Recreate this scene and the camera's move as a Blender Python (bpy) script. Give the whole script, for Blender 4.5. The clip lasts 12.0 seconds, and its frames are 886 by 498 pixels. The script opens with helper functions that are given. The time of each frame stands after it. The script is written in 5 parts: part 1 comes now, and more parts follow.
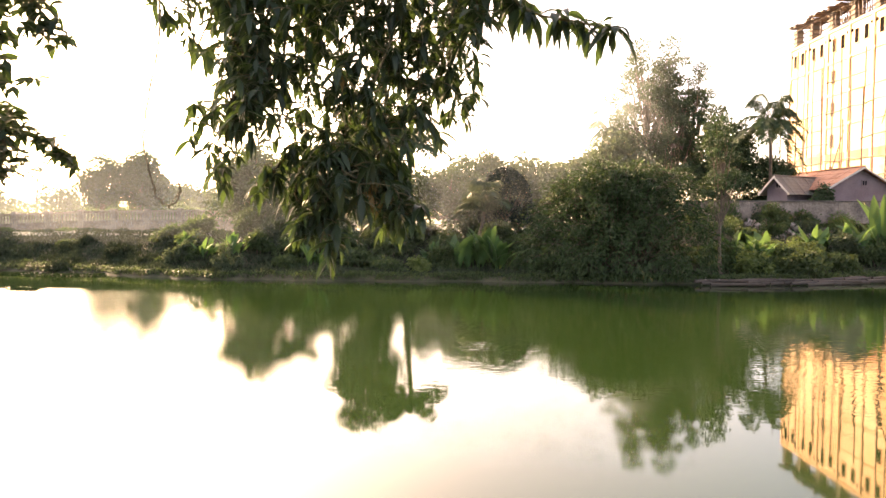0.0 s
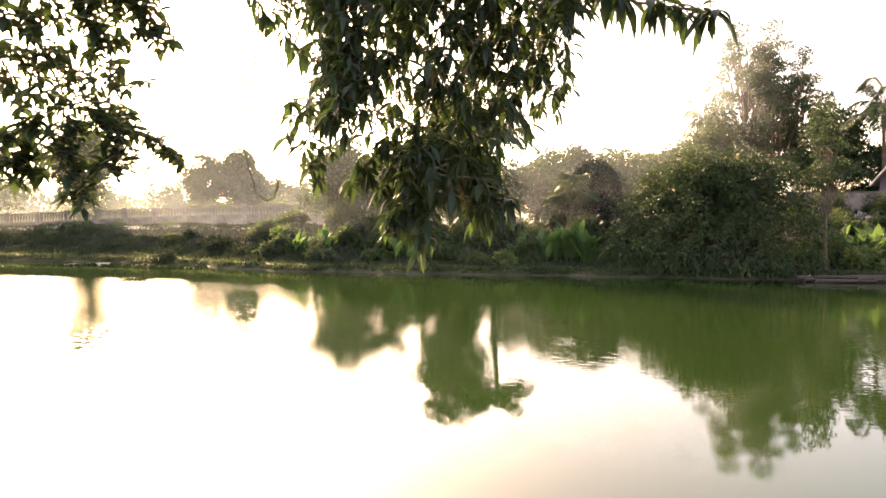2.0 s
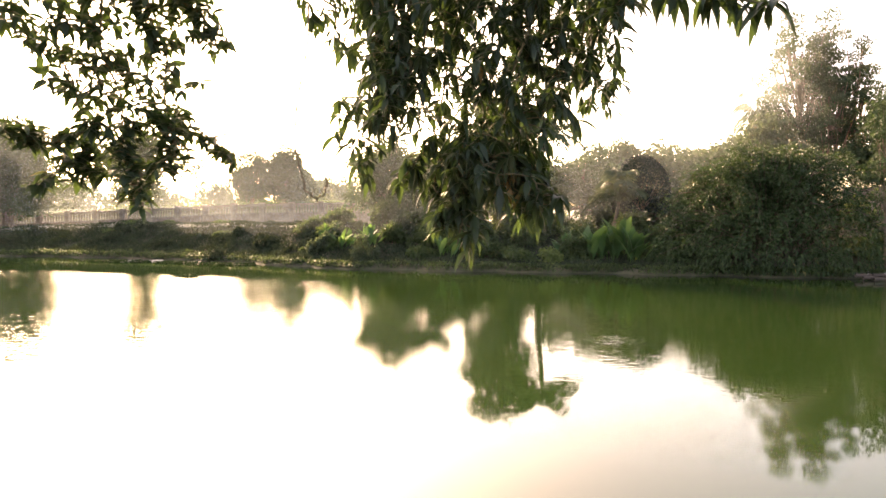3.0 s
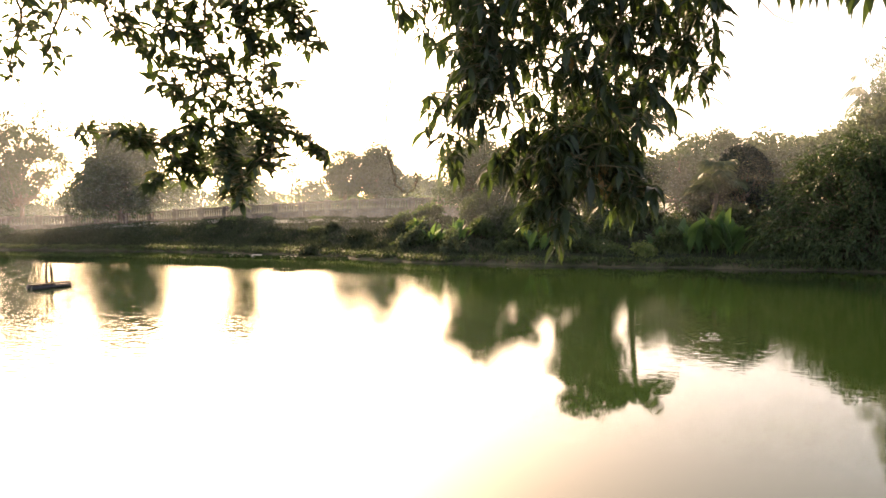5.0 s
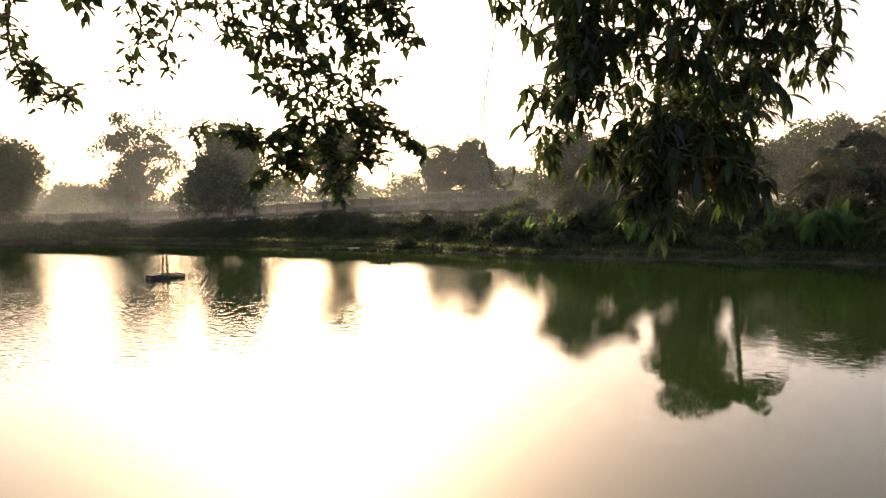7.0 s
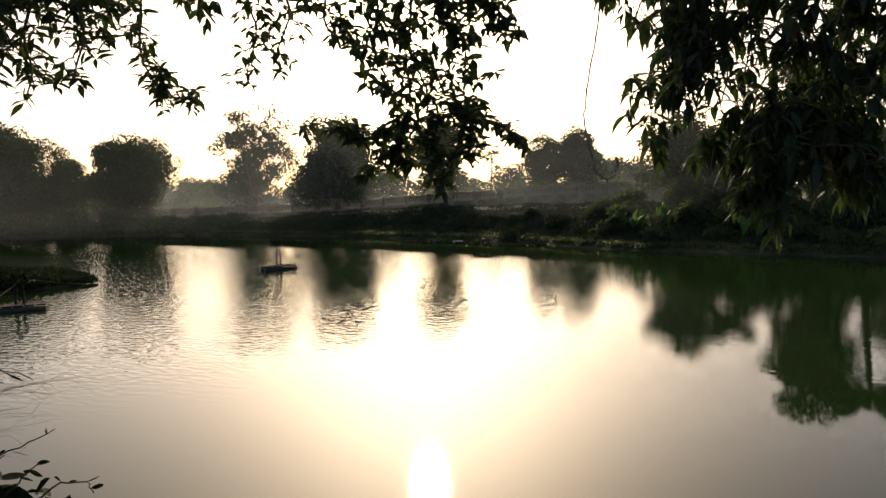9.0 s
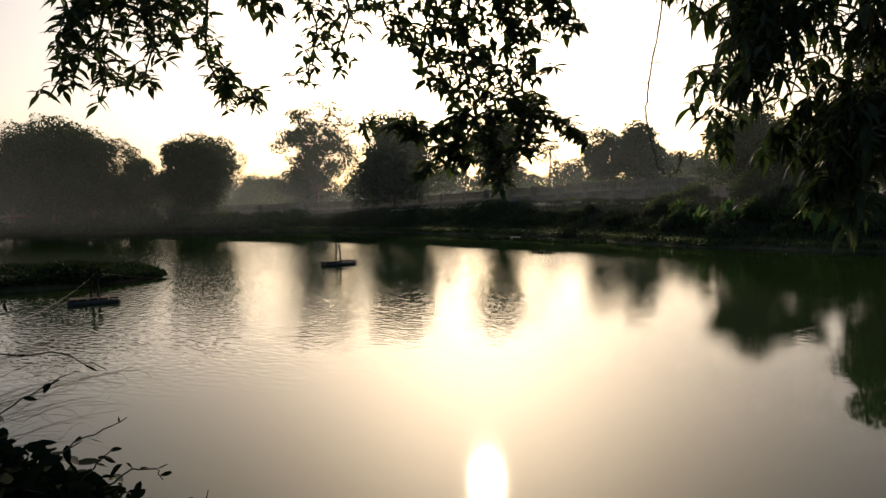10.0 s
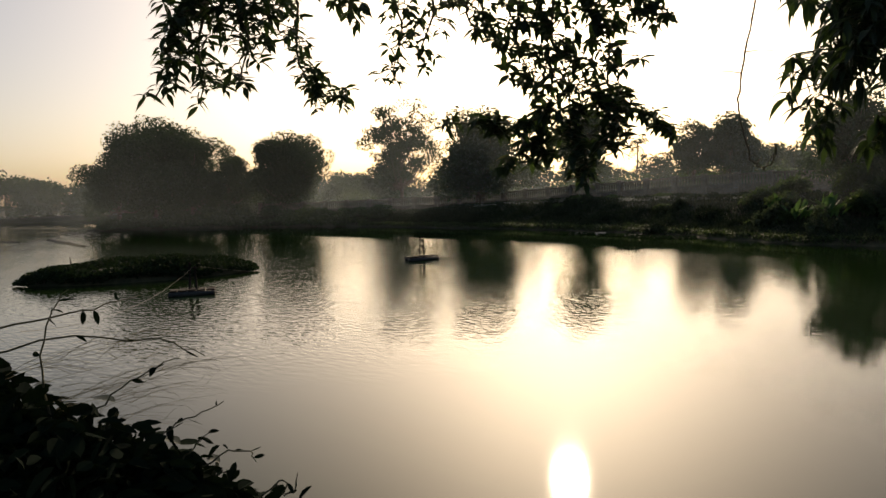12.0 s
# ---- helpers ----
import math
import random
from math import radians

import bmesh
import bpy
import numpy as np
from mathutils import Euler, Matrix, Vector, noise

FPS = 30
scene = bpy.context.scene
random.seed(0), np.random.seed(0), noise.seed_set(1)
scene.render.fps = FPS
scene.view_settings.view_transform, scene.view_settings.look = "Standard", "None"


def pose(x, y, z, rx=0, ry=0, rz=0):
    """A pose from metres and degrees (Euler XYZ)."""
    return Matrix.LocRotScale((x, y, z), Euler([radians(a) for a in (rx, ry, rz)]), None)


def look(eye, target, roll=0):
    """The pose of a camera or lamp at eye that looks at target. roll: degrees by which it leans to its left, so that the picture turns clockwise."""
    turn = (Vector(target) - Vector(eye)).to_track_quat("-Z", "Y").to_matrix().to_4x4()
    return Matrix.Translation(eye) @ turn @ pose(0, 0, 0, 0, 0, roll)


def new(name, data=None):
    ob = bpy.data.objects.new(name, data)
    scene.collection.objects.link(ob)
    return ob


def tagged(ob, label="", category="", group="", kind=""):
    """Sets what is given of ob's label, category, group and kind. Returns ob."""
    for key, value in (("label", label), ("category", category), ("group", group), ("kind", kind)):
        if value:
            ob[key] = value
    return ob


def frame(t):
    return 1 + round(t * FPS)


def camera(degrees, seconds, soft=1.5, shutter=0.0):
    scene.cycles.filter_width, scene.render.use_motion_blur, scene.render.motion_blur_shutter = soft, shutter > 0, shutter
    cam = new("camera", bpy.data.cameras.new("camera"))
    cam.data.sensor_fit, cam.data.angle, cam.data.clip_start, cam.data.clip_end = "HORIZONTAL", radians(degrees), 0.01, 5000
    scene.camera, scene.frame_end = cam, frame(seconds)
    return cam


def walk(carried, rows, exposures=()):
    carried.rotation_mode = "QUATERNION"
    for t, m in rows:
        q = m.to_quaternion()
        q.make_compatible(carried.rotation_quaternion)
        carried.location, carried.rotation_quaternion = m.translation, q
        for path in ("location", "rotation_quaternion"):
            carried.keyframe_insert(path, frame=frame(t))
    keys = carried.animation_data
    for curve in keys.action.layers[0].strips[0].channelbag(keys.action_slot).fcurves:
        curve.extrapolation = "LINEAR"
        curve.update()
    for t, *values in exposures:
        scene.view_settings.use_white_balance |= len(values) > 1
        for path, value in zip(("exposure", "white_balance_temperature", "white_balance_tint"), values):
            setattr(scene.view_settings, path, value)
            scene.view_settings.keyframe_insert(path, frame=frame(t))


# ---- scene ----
cam = camera(64.9, 12.0)
EYE = 3.5
ROWS = [
    (0.0, 0.000, 0.000, 0.000, 0.00, -2.54, 0.27),
    (0.5, -0.010, -0.004, 0.000, 0.67, -2.62, 0.28),
    (1.0, -0.016, -0.005, 0.000, 3.00, -2.73, 0.22),
    (1.5, -0.017, 0.001, -0.002, 5.09, -2.90, 0.13),
    (2.0, -0.019, 0.004, -0.002, 7.09, -3.07, 0.03),
    (2.5, -0.027, 0.004, -0.003, 9.14, -3.17, -0.09),
    (3.0, -0.039, 0.005, -0.002, 10.73, -3.28, -0.17),
    (3.2, -0.043, 0.004, -0.002, 11.53, -3.32, -0.22),
    (4.8, -0.041, 0.006, -0.006, 17.20, -3.56, -0.67),
    (5.0, -0.041, 0.006, -0.006, 18.06, -3.68, -0.76),
    (5.5, -0.040, 0.004, -0.005, 19.44, -3.76, -0.85),
    (6.0, -0.045, 0.002, -0.005, 21.24, -3.82, -0.90),
    (6.5, -0.056, 0.009, -0.001, 24.02, -3.98, -1.12),
    (7.0, -0.062, 0.017, 0.002, 25.81, -4.11, -1.23),
    (7.2, -0.060, 0.017, 0.003, 26.68, -4.14, -1.30),
    (8.8, -0.036, 0.003, 0.003, 33.72, -4.35, -1.53),
    (9.0, -0.035, 0.001, 0.002, 34.33, -4.46, -1.62),
    (9.5, -0.035, 0.001, 0.002, 36.62, -4.58, -1.71),
    (10.0, -0.037, 0.003, 0.004, 39.08, -4.64, -1.86),
    (10.5, -0.032, -0.003, 0.004, 41.05, -4.67, -1.93),
    (11.0, -0.031, -0.003, 0.004, 43.02, -4.70, -2.00),
    (11.5, -0.027, -0.007, 0.003, 44.72, -4.75, -2.03),
    (12.0, -0.019, -0.014, 0.002, 45.92, -4.77, -2.13),
]
EXPOSURES = [(0.0, 2.5, 9600, 27), (3.2, 2.45, 9600, 27), (5.0, 1.9, 9600, 25), (7.0, 0.85, 8800, 22), (9.0, -0.30, 7500, 14), (10.5, -0.82, 7400, 12), (11.2, -0.84, 7400, 12),
             (12.0, -0.76, 7400, 12)]
walk(cam, [(t, pose(x, y, EYE + z, 90 + pitch, 0, yaw) @ pose(0, 0, 0, 0, 0, roll)) for t, x, y, z, yaw, pitch, roll in ROWS], EXPOSURES)

# ---- world and sun ----
SUN_AZ, SUN_EL = 36.0, 23.0          # degrees to the left of +y, and up
world = bpy.data.worlds.new("morning_sky")
scene.world = world
world.use_nodes = True
wn = world.node_tree.nodes
sky = wn.new("ShaderNodeTexSky")
sky.sky_type = "NISHITA"
sky.sun_disc = False
sky.sun_elevation, sky.sun_rotation = radians(SUN_EL), radians(-SUN_AZ)
sky.air_density, sky.dust_density, sky.ozone_density = 0.75, 3.2, 0.6
wn["Background"].inputs["Strength"].default_value = 0.17
world.node_tree.links.new(sky.outputs[0], wn["Background"].inputs["Color"])
lamp = bpy.data.lights.new("sun", "SUN")
lamp.energy, lamp.angle, lamp.color = 3.8, radians(2.3), (1.0, 0.85, 0.66)
sun = new("sun", lamp)
a, e = radians(SUN_AZ), radians(SUN_EL)
TO_SUN = Vector((-math.sin(a) * math.cos(e), math.cos(a) * math.cos(e), math.sin(e)))
sun.matrix_world = look((0, 0, 60), Vector((0, 0, 60)) - TO_SUN)


# ---- materials ----
def material(name):
    m = bpy.data.materials.new(name)
    m.use_nodes = True
    return m, m.node_tree.nodes, m.node_tree.links, m.node_tree.nodes["Principled BSDF"]


def node(nodes, kind, **values):
    n = nodes.new(kind)
    for key, value in values.items():
        n.inputs[key.replace("_", " ")].default_value = value
    return n


def ramp(nodes, links, source, stops):
    n = nodes.new("ShaderNodeValToRGB")
    while len(n.color_ramp.elements) < len(stops):
        n.color_ramp.elements.new(0.5)
    for el, (at, c) in zip(n.color_ramp.elements, stops):
        el.position, el.color = at, (*c, 1)
    links.new(source, n.inputs[0])
    return n.outputs[0]


def surface(name, dark, light, scale=2.0, fine=25.0, rough=0.8, bump=0.3, metal=0.0, spots=None, random_piece=0.0, shine=0.5):
    """A weathered surface: two scales of colour change, fine relief and optional stains."""
    m, n, l, p = material(name)
    co = n.new("ShaderNodeTexCoord")
    big = node(n, "ShaderNodeTexNoise", Scale=scale, Detail=6.0, Roughness=0.6)
    small = node(n, "ShaderNodeTexNoise", Scale=fine, Detail=4.0)
    for t in (big, small):
        l.new(co.outputs["Object"], t.inputs["Vector"])
    mixed = n.new("ShaderNodeMath")
    mixed.operation = "MULTIPLY_ADD"
    mixed.inputs[1].default_value = 0.35
    l.new(small.outputs["Fac"], mixed.inputs[0])
    half = n.new("ShaderNodeMath")
    half.operation = "MULTIPLY"
    half.inputs[1].default_value = 0.65
    l.new(big.outputs["Fac"], half.inputs[0])
    l.new(half.outputs[0], mixed.inputs[2])
    out = mixed.outputs[0]
    if random_piece:
        info = n.new("ShaderNodeObjectInfo")
        more = n.new("ShaderNodeMath")
        more.operation = "MULTIPLY_ADD"
        more.inputs[1].default_value = random_piece
        l.new(info.outputs["Random"], more.inputs[0])
        l.new(out, more.inputs[2])
        out = more.outputs[0]
    stops = [(0.34, dark), (0.62, light)] if not spots else [(0.30, spots), (0.40, dark), (0.62, light)]
    l.new(ramp(n, l, out, stops), p.inputs["Base Color"])
    p.inputs["Roughness"].default_value, p.inputs["Metallic"].default_value = rough, metal
    p.inputs["Specular IOR Level"].default_value = shine
    b = node(n, "ShaderNodeBump", Strength=bump, Distance=0.02)
    l.new(small.outputs["Fac"], b.inputs["Height"])
    l.new(b.outputs[0], p.inputs["Normal"])
    return m


def leafy(name, dark, light, through_light, rough=0.5, share=0.4, dead=None, patch=0.6, shine=0.2):
    """Leaves: each one a shade of its own, larger drifts of tone, and light that passes through."""
    dark, light, through_light = ((r * 0.82, g, b * 1.6) for r, g, b in (dark, light, through_light))
    m, n, l, p = material(name)
    geo = n.new("ShaderNodeNewGeometry")
    info = n.new("ShaderNodeObjectInfo")
    drift = node(n, "ShaderNodeTexNoise", Scale=patch, Detail=3.0)
    l.new(geo.outputs["Position"], drift.inputs["Vector"])
    add = n.new("ShaderNodeMath")
    l.new(geo.outputs["Random Per Island"], add.inputs[0])
    l.new(info.outputs["Random"], add.inputs[1])
    fract = n.new("ShaderNodeMath")
    fract.operation = "FRACT"
    l.new(add.outputs[0], fract.inputs[0])
    half = n.new("ShaderNodeMath")
    half.operation = "MULTIPLY_ADD"
    half.inputs[1].default_value = 0.55
    l.new(fract.outputs[0], half.inputs[0])
    small = n.new("ShaderNodeMath")
    small.operation = "MULTIPLY_ADD"
    small.inputs[1].default_value, small.inputs[2].default_value = 0.9, -0.22
    l.new(drift.outputs["Fac"], small.inputs[0])
    l.new(small.outputs[0], half.inputs[2])
    stops = [(0.05, dark), (0.85, light)] + ([(0.93, dead)] if dead else [])
    col = ramp(n, l, half.outputs[0], stops)
    l.new(col, p.inputs["Base Color"])
    p.inputs["Roughness"].default_value = rough
    p.inputs["Specular IOR Level"].default_value = shine
    tr = n.new("ShaderNodeBsdfTranslucent")
    tint = n.new("ShaderNodeMix")
    tint.data_type, tint.blend_type = "RGBA", "MIX"
    tint.inputs[0].default_value = 0.7
    l.new(col, tint.inputs[6])
    tint.inputs[7].default_value = (*through_light, 1)
    l.new(tint.outputs[2], tr.inputs["Color"])
    mix = n.new("ShaderNodeMixShader")
    mix.inputs[0].default_value = share
    l.new(p.outputs[0], mix.inputs[1])
    l.new(tr.outputs[0], mix.inputs[2])
    l.new(mix.outputs[0], n["Material Output"].inputs["Surface"])
    return m


def make_water():
    m, n, l, p = material("pond_water")
    co = n.new("ShaderNodeNewGeometry")
    algae = node(n, "ShaderNodeTexNoise", Scale=0.12, Detail=4.0)
    l.new(co.outputs["Position"], algae.inputs["Vector"])
    l.new(ramp(n, l, algae.outputs["Fac"], [(0.3, (0.008, 0.019, 0.005)), (0.7, (0.014, 0.029, 0.008))]), p.inputs["Base Color"])
    p.inputs["IOR"].default_value = 1.333
    p.inputs["Roughness"].default_value = 0.04
    # wavelets lie across the breeze and come in drifts
    turn = n.new("ShaderNodeMapping")
    turn.inputs["Rotation"].default_value = (0, 0, radians(-38))
    turn.inputs["Scale"].default_value = (0.75, 1.5, 1.0)
    l.new(co.outputs["Position"], turn.inputs["Vector"])
    small = node(n, "ShaderNodeTexNoise", Scale=4.4, Detail=1.5, Roughness=0.45)
    long = node(n, "ShaderNodeTexNoise", Scale=0.9, Detail=2.0)
    for t in (small, long):
        l.new(turn.outputs[0], t.inputs["Vector"])
    drift = node(n, "ShaderNodeTexNoise", Scale=0.06, Detail=3.0)
    l.new(co.outputs["Position"], drift.inputs["Vector"])
    sep = n.new("ShaderNodeSeparateXYZ")
    l.new(co.outputs["Position"], sep.inputs[0])
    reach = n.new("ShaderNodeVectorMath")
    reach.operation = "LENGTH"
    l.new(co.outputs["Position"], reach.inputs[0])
    wander = n.new("ShaderNodeMath")
    wander.operation = "MULTIPLY_ADD"
    wander.inputs[1].default_value = 5.0
    l.new(drift.outputs["Fac"], wander.inputs[0])
    l.new(sep.outputs["Y"], wander.inputs[2])

    def fall(source, start, end, low, high):
        k = n.new("ShaderNodeMapRange")
        k.interpolation_type = "SMOOTHSTEP"
        for key, value in (("From Min", start), ("From Max", end), ("To Min", low), ("To Max", high)):
            k.inputs[key].default_value = value
        l.new(source, k.inputs["Value"])
        return k.outputs[0]

    # the breeze blows over the open west of the pond; the bamboo, the far bank and the near bank give lee
    gust = None
    for s in (ramp(n, l, drift.outputs["Fac"], [(0.35, (0.65,) * 3), (0.6, (1.0,) * 3)]), fall(sep.outputs["X"], -4.0, -18.0, 0.24, 1.0),
              fall(wander.outputs[0], 33.5, 38.5, 1.0, 0.10), fall(reach.outputs["Value"], 11.5, 18.0, 0.02, 1.15), fall(reach.outputs["Value"], 22.0, 42.0, 1.0, 1.45)):
        k = n.new("ShaderNodeMath")
        k.operation = "MULTIPLY"
        l.new(s, k.inputs[0])
        if gust:
            l.new(gust.outputs[0], k.inputs[1])
        else:
            k.inputs[1].default_value = 1.0
        gust = k
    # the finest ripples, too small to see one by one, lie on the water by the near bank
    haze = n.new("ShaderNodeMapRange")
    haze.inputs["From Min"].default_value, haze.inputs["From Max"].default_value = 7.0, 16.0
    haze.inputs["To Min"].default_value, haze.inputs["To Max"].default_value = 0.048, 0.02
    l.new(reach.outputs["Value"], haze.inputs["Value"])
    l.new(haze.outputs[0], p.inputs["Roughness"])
    h = n.new("ShaderNodeMath")
    h.operation = "MULTIPLY"
    l.new(small.outputs["Fac"], h.inputs[0])
    l.new(gust.outputs[0], h.inputs[1])
    # rings that spread from where a fish has risen
    ring = n.new("ShaderNodeVectorMath")
    ring.operation = "DISTANCE"
    ring.inputs[1].default_value = (1.05, 19.0, 0)
    l.new(co.outputs["Position"], ring.inputs[0])
    k = n.new("ShaderNodeMath")
    k.operation = "MULTIPLY"
    k.inputs[1].default_value = 26.0
    l.new(ring.outputs["Value"], k.inputs[0])
    sn = n.new("ShaderNodeMath")
    sn.operation = "SINE"
    l.new(k.outputs[0], sn.inputs[0])
    fade = n.new("ShaderNodeMapRange")
    fade.inputs["From Min"].default_value, fade.inputs["From Max"].default_value = 0.2, 1.15
    fade.inputs["To Min"].default_value, fade.inputs["To Max"].default_value = 0.10, 0.0
    l.new(ring.outputs["Value"], fade.inputs["Value"])
    wave = n.new("ShaderNodeMath")
    wave.operation = "MULTIPLY_ADD"
    l.new(sn.outputs[0], wave.inputs[0])
    l.new(fade.outputs[0], wave.inputs[1])
    l.new(h.outputs[0], wave.inputs[2])
    h = wave
    b1 = node(n, "ShaderNodeBump", Strength=1.0, Distance=WAVE)
    l.new(h.outputs[0], b1.inputs["Height"])
    b2 = node(n, "ShaderNodeBump", Strength=1.0, Distance=SWELL)
    l.new(long.outputs["Fac"], b2.inputs["Height"])
    l.new(b1.outputs[0], b2.inputs["Normal"])
    l.new(b2.outputs[0], p.inputs["Normal"])
    return m


WAVE, SWELL = 0.0142, 0.0005
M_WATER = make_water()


def make_haze_sheet(density):
    """Sheet standing in for haze: mostly clear, it scatters the sun that comes through it, thinner with height."""
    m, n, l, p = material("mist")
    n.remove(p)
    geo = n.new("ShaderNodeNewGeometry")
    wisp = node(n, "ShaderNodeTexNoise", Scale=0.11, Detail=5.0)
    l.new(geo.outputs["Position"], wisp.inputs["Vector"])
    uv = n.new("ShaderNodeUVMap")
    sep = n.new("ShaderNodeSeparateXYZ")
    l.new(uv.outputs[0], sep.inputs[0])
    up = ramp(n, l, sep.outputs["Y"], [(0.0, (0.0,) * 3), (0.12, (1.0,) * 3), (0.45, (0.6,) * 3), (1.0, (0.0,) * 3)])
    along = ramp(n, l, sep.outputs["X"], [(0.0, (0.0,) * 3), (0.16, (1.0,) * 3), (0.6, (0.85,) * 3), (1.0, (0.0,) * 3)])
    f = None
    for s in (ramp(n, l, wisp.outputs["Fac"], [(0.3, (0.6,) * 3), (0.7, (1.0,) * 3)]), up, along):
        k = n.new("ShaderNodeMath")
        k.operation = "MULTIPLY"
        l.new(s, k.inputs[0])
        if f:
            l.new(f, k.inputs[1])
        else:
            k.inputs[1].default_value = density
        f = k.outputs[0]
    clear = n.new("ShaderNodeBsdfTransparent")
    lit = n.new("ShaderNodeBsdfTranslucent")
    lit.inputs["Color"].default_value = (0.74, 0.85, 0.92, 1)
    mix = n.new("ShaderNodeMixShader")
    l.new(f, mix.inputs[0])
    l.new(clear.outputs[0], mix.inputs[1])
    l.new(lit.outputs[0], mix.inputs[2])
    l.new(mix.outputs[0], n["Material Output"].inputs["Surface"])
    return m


M_HAZE = make_haze_sheet(0.052)
M_FAR_HAZE = make_haze_sheet(0.15)
M_THIN_HAZE = make_haze_sheet(0.034)
M_HIGH_HAZE = make_haze_sheet(0.16)
M_POINT_HAZE = make_haze_sheet(0.06)
M_NEAR_HAZE = make_haze_sheet(0.09)
M_GROUND = surface("grassy_earth", (0.024, 0.029, 0.011), (0.062, 0.056, 0.029), 0.35, 3.0, 0.95, 0.8, spots=(0.055, 0.042, 0.028))
M_BARK = surface("bark", (0.05, 0.038, 0.028), (0.16, 0.125, 0.09), 3.0, 18.0, 0.9, 0.8)
M_TWIG = surface("green_brown_twig", (0.045, 0.040, 0.020), (0.11, 0.10, 0.05), 8.0, 40.0, 0.8, 0.4)
M_MANGO = leafy("mango_leaf", (0.008, 0.015, 0.006), (0.020, 0.034, 0.010), (0.20, 0.30, 0.04), 0.5, 0.13, (0.16, 0.09, 0.03), 1.5, 0.3)
# near-black leaves: the near shrub's backlit darkness is put into the colour
M_BACKLIT = leafy("backlit_dark_leaf", (0.005, 0.009, 0.004), (0.012, 0.019, 0.007), (0.05, 0.08, 0.015), 0.9, 0.03, None, 3.0, 0.03)
M_TREE = leafy("tree_leaf", (0.022, 0.036, 0.012), (0.060, 0.080, 0.024), (0.11, 0.15, 0.03), 0.6, 0.20, None, 0.4)
M_DRY = leafy("olive_tree_leaf", (0.032, 0.042, 0.016), (0.082, 0.090, 0.034), (0.16, 0.18, 0.05), 0.6, 0.32, (0.14, 0.10, 0.04), 0.5)
M_BAMBOO = leafy("bamboo_leaf", (0.012, 0.026, 0.007), (0.050, 0.072, 0.016), (0.14, 0.20, 0.03), 0.5, 0.12, (0.15, 0.13, 0.05), 0.5)
M_PALM = leafy("pale_palm_leaf", (0.04, 0.05, 0.018), (0.10, 0.11, 0.04), (0.24, 0.24, 0.08), 0.5, 0.2, (0.18, 0.14, 0.07), 1.0)
M_DOME = leafy("clipped_dark_leaf", (0.010, 0.017, 0.010), (0.026, 0.036, 0.018), (0.05, 0.07, 0.02), 0.7, 0.06, None, 0.6, 0.1)
M_BROAD = leafy("broad_fresh_leaf", (0.022, 0.050, 0.013), (0.060, 0.105, 0.024), (0.30, 0.46, 0.07), 0.7, 0.22, (0.15, 0.18, 0.04), 1.0)
M_SHRUB = leafy("shrub_leaf", (0.022, 0.038, 0.011), (0.070, 0.085, 0.024), (0.19, 0.23, 0.04), 0.6, 0.3, (0.17, 0.13, 0.06), 0.6)
M_YELLOW = leafy("yellowish_shrub_leaf", (0.060, 0.080, 0.018), (0.140, 0.150, 0.036), (0.28, 0.32, 0.05), 0.6, 0.36, None, 0.8)
M_GRASS = leafy("grass_blade", (0.020, 0.030, 0.009), (0.058, 0.060, 0.020), (0.09, 0.10, 0.022), 0.8, 0.10, (0.060, 0.050, 0.026), 0.22)
M_WEED = leafy("floating_weed_leaf", (0.009, 0.016, 0.005), (0.026, 0.038, 0.010), (0.07, 0.10, 0.02), 0.7, 0.12, None, 0.7, 0.08)
M_STRAW = leafy("dry_grass", (0.16, 0.14, 0.08), (0.32, 0.28, 0.17), (0.46, 0.40, 0.22), 0.8, 0.6, None, 1.0)
M_CONCRETE = surface("weathered_concrete", (0.095, 0.080, 0.062), (0.20, 0.17, 0.135), 0.5, 9.0, 0.9, 0.4, spots=(0.05, 0.05, 0.04))
M_WALL = surface("stained_plaster", (0.11, 0.085, 0.07), (0.30, 0.235, 0.19), 1.3, 9.0, 0.9, 0.5, spots=(0.06, 0.052, 0.046))
M_FACADE = surface("orange_plaster", (0.80, 0.47, 0.26), (0.88, 0.60, 0.38), 0.22, 5.0, 0.85, 0.3, spots=(0.70, 0.36, 0.18))
M_TRIM = surface("brick_red_band", (0.48, 0.16, 0.085), (0.62, 0.24, 0.13), 0.5, 8.0, 0.85, 0.3)
M_COPING = surface("blackened_coping", (0.05, 0.042, 0.036), (0.13, 0.11, 0.095), 0.8, 9.0, 0.95, 0.4)
M_HOUSE = surface("lilac_plaster", (0.11, 0.086, 0.098), (0.19, 0.152, 0.165), 0.7, 10.0, 0.9, 0.3)
M_BARGE = surface("pale_painted_board", (0.36, 0.33, 0.29), (0.55, 0.51, 0.46), 1.5, 18.0, 0.7, 0.2)
M_TILE = surface("grey_brown_roof_tile", (0.095, 0.088, 0.075), (0.175, 0.16, 0.135), 0.8, 10.0, 0.85, 0.4, random_piece=0.12)
M_RUST = surface("rusted_roof_sheet", (0.24, 0.085, 0.045), (0.42, 0.20, 0.12), 0.9, 9.0, 0.75, 0.4, spots=(0.15, 0.065, 0.045), random_piece=0.3)
M_POLE = surface("bamboo_pole", (0.040, 0.028, 0.022), (0.115, 0.075, 0.055), 1.5, 12.0, 0.7, 0.3, random_piece=0.1)
# black fill painted as the shade inside window and vent openings
M_OPENING_SHADE = surface("opening_shade", (0.004, 0.004, 0.004), (0.012, 0.011, 0.010), 1.0, 8.0, 1.0, 0.1, shine=0.0)
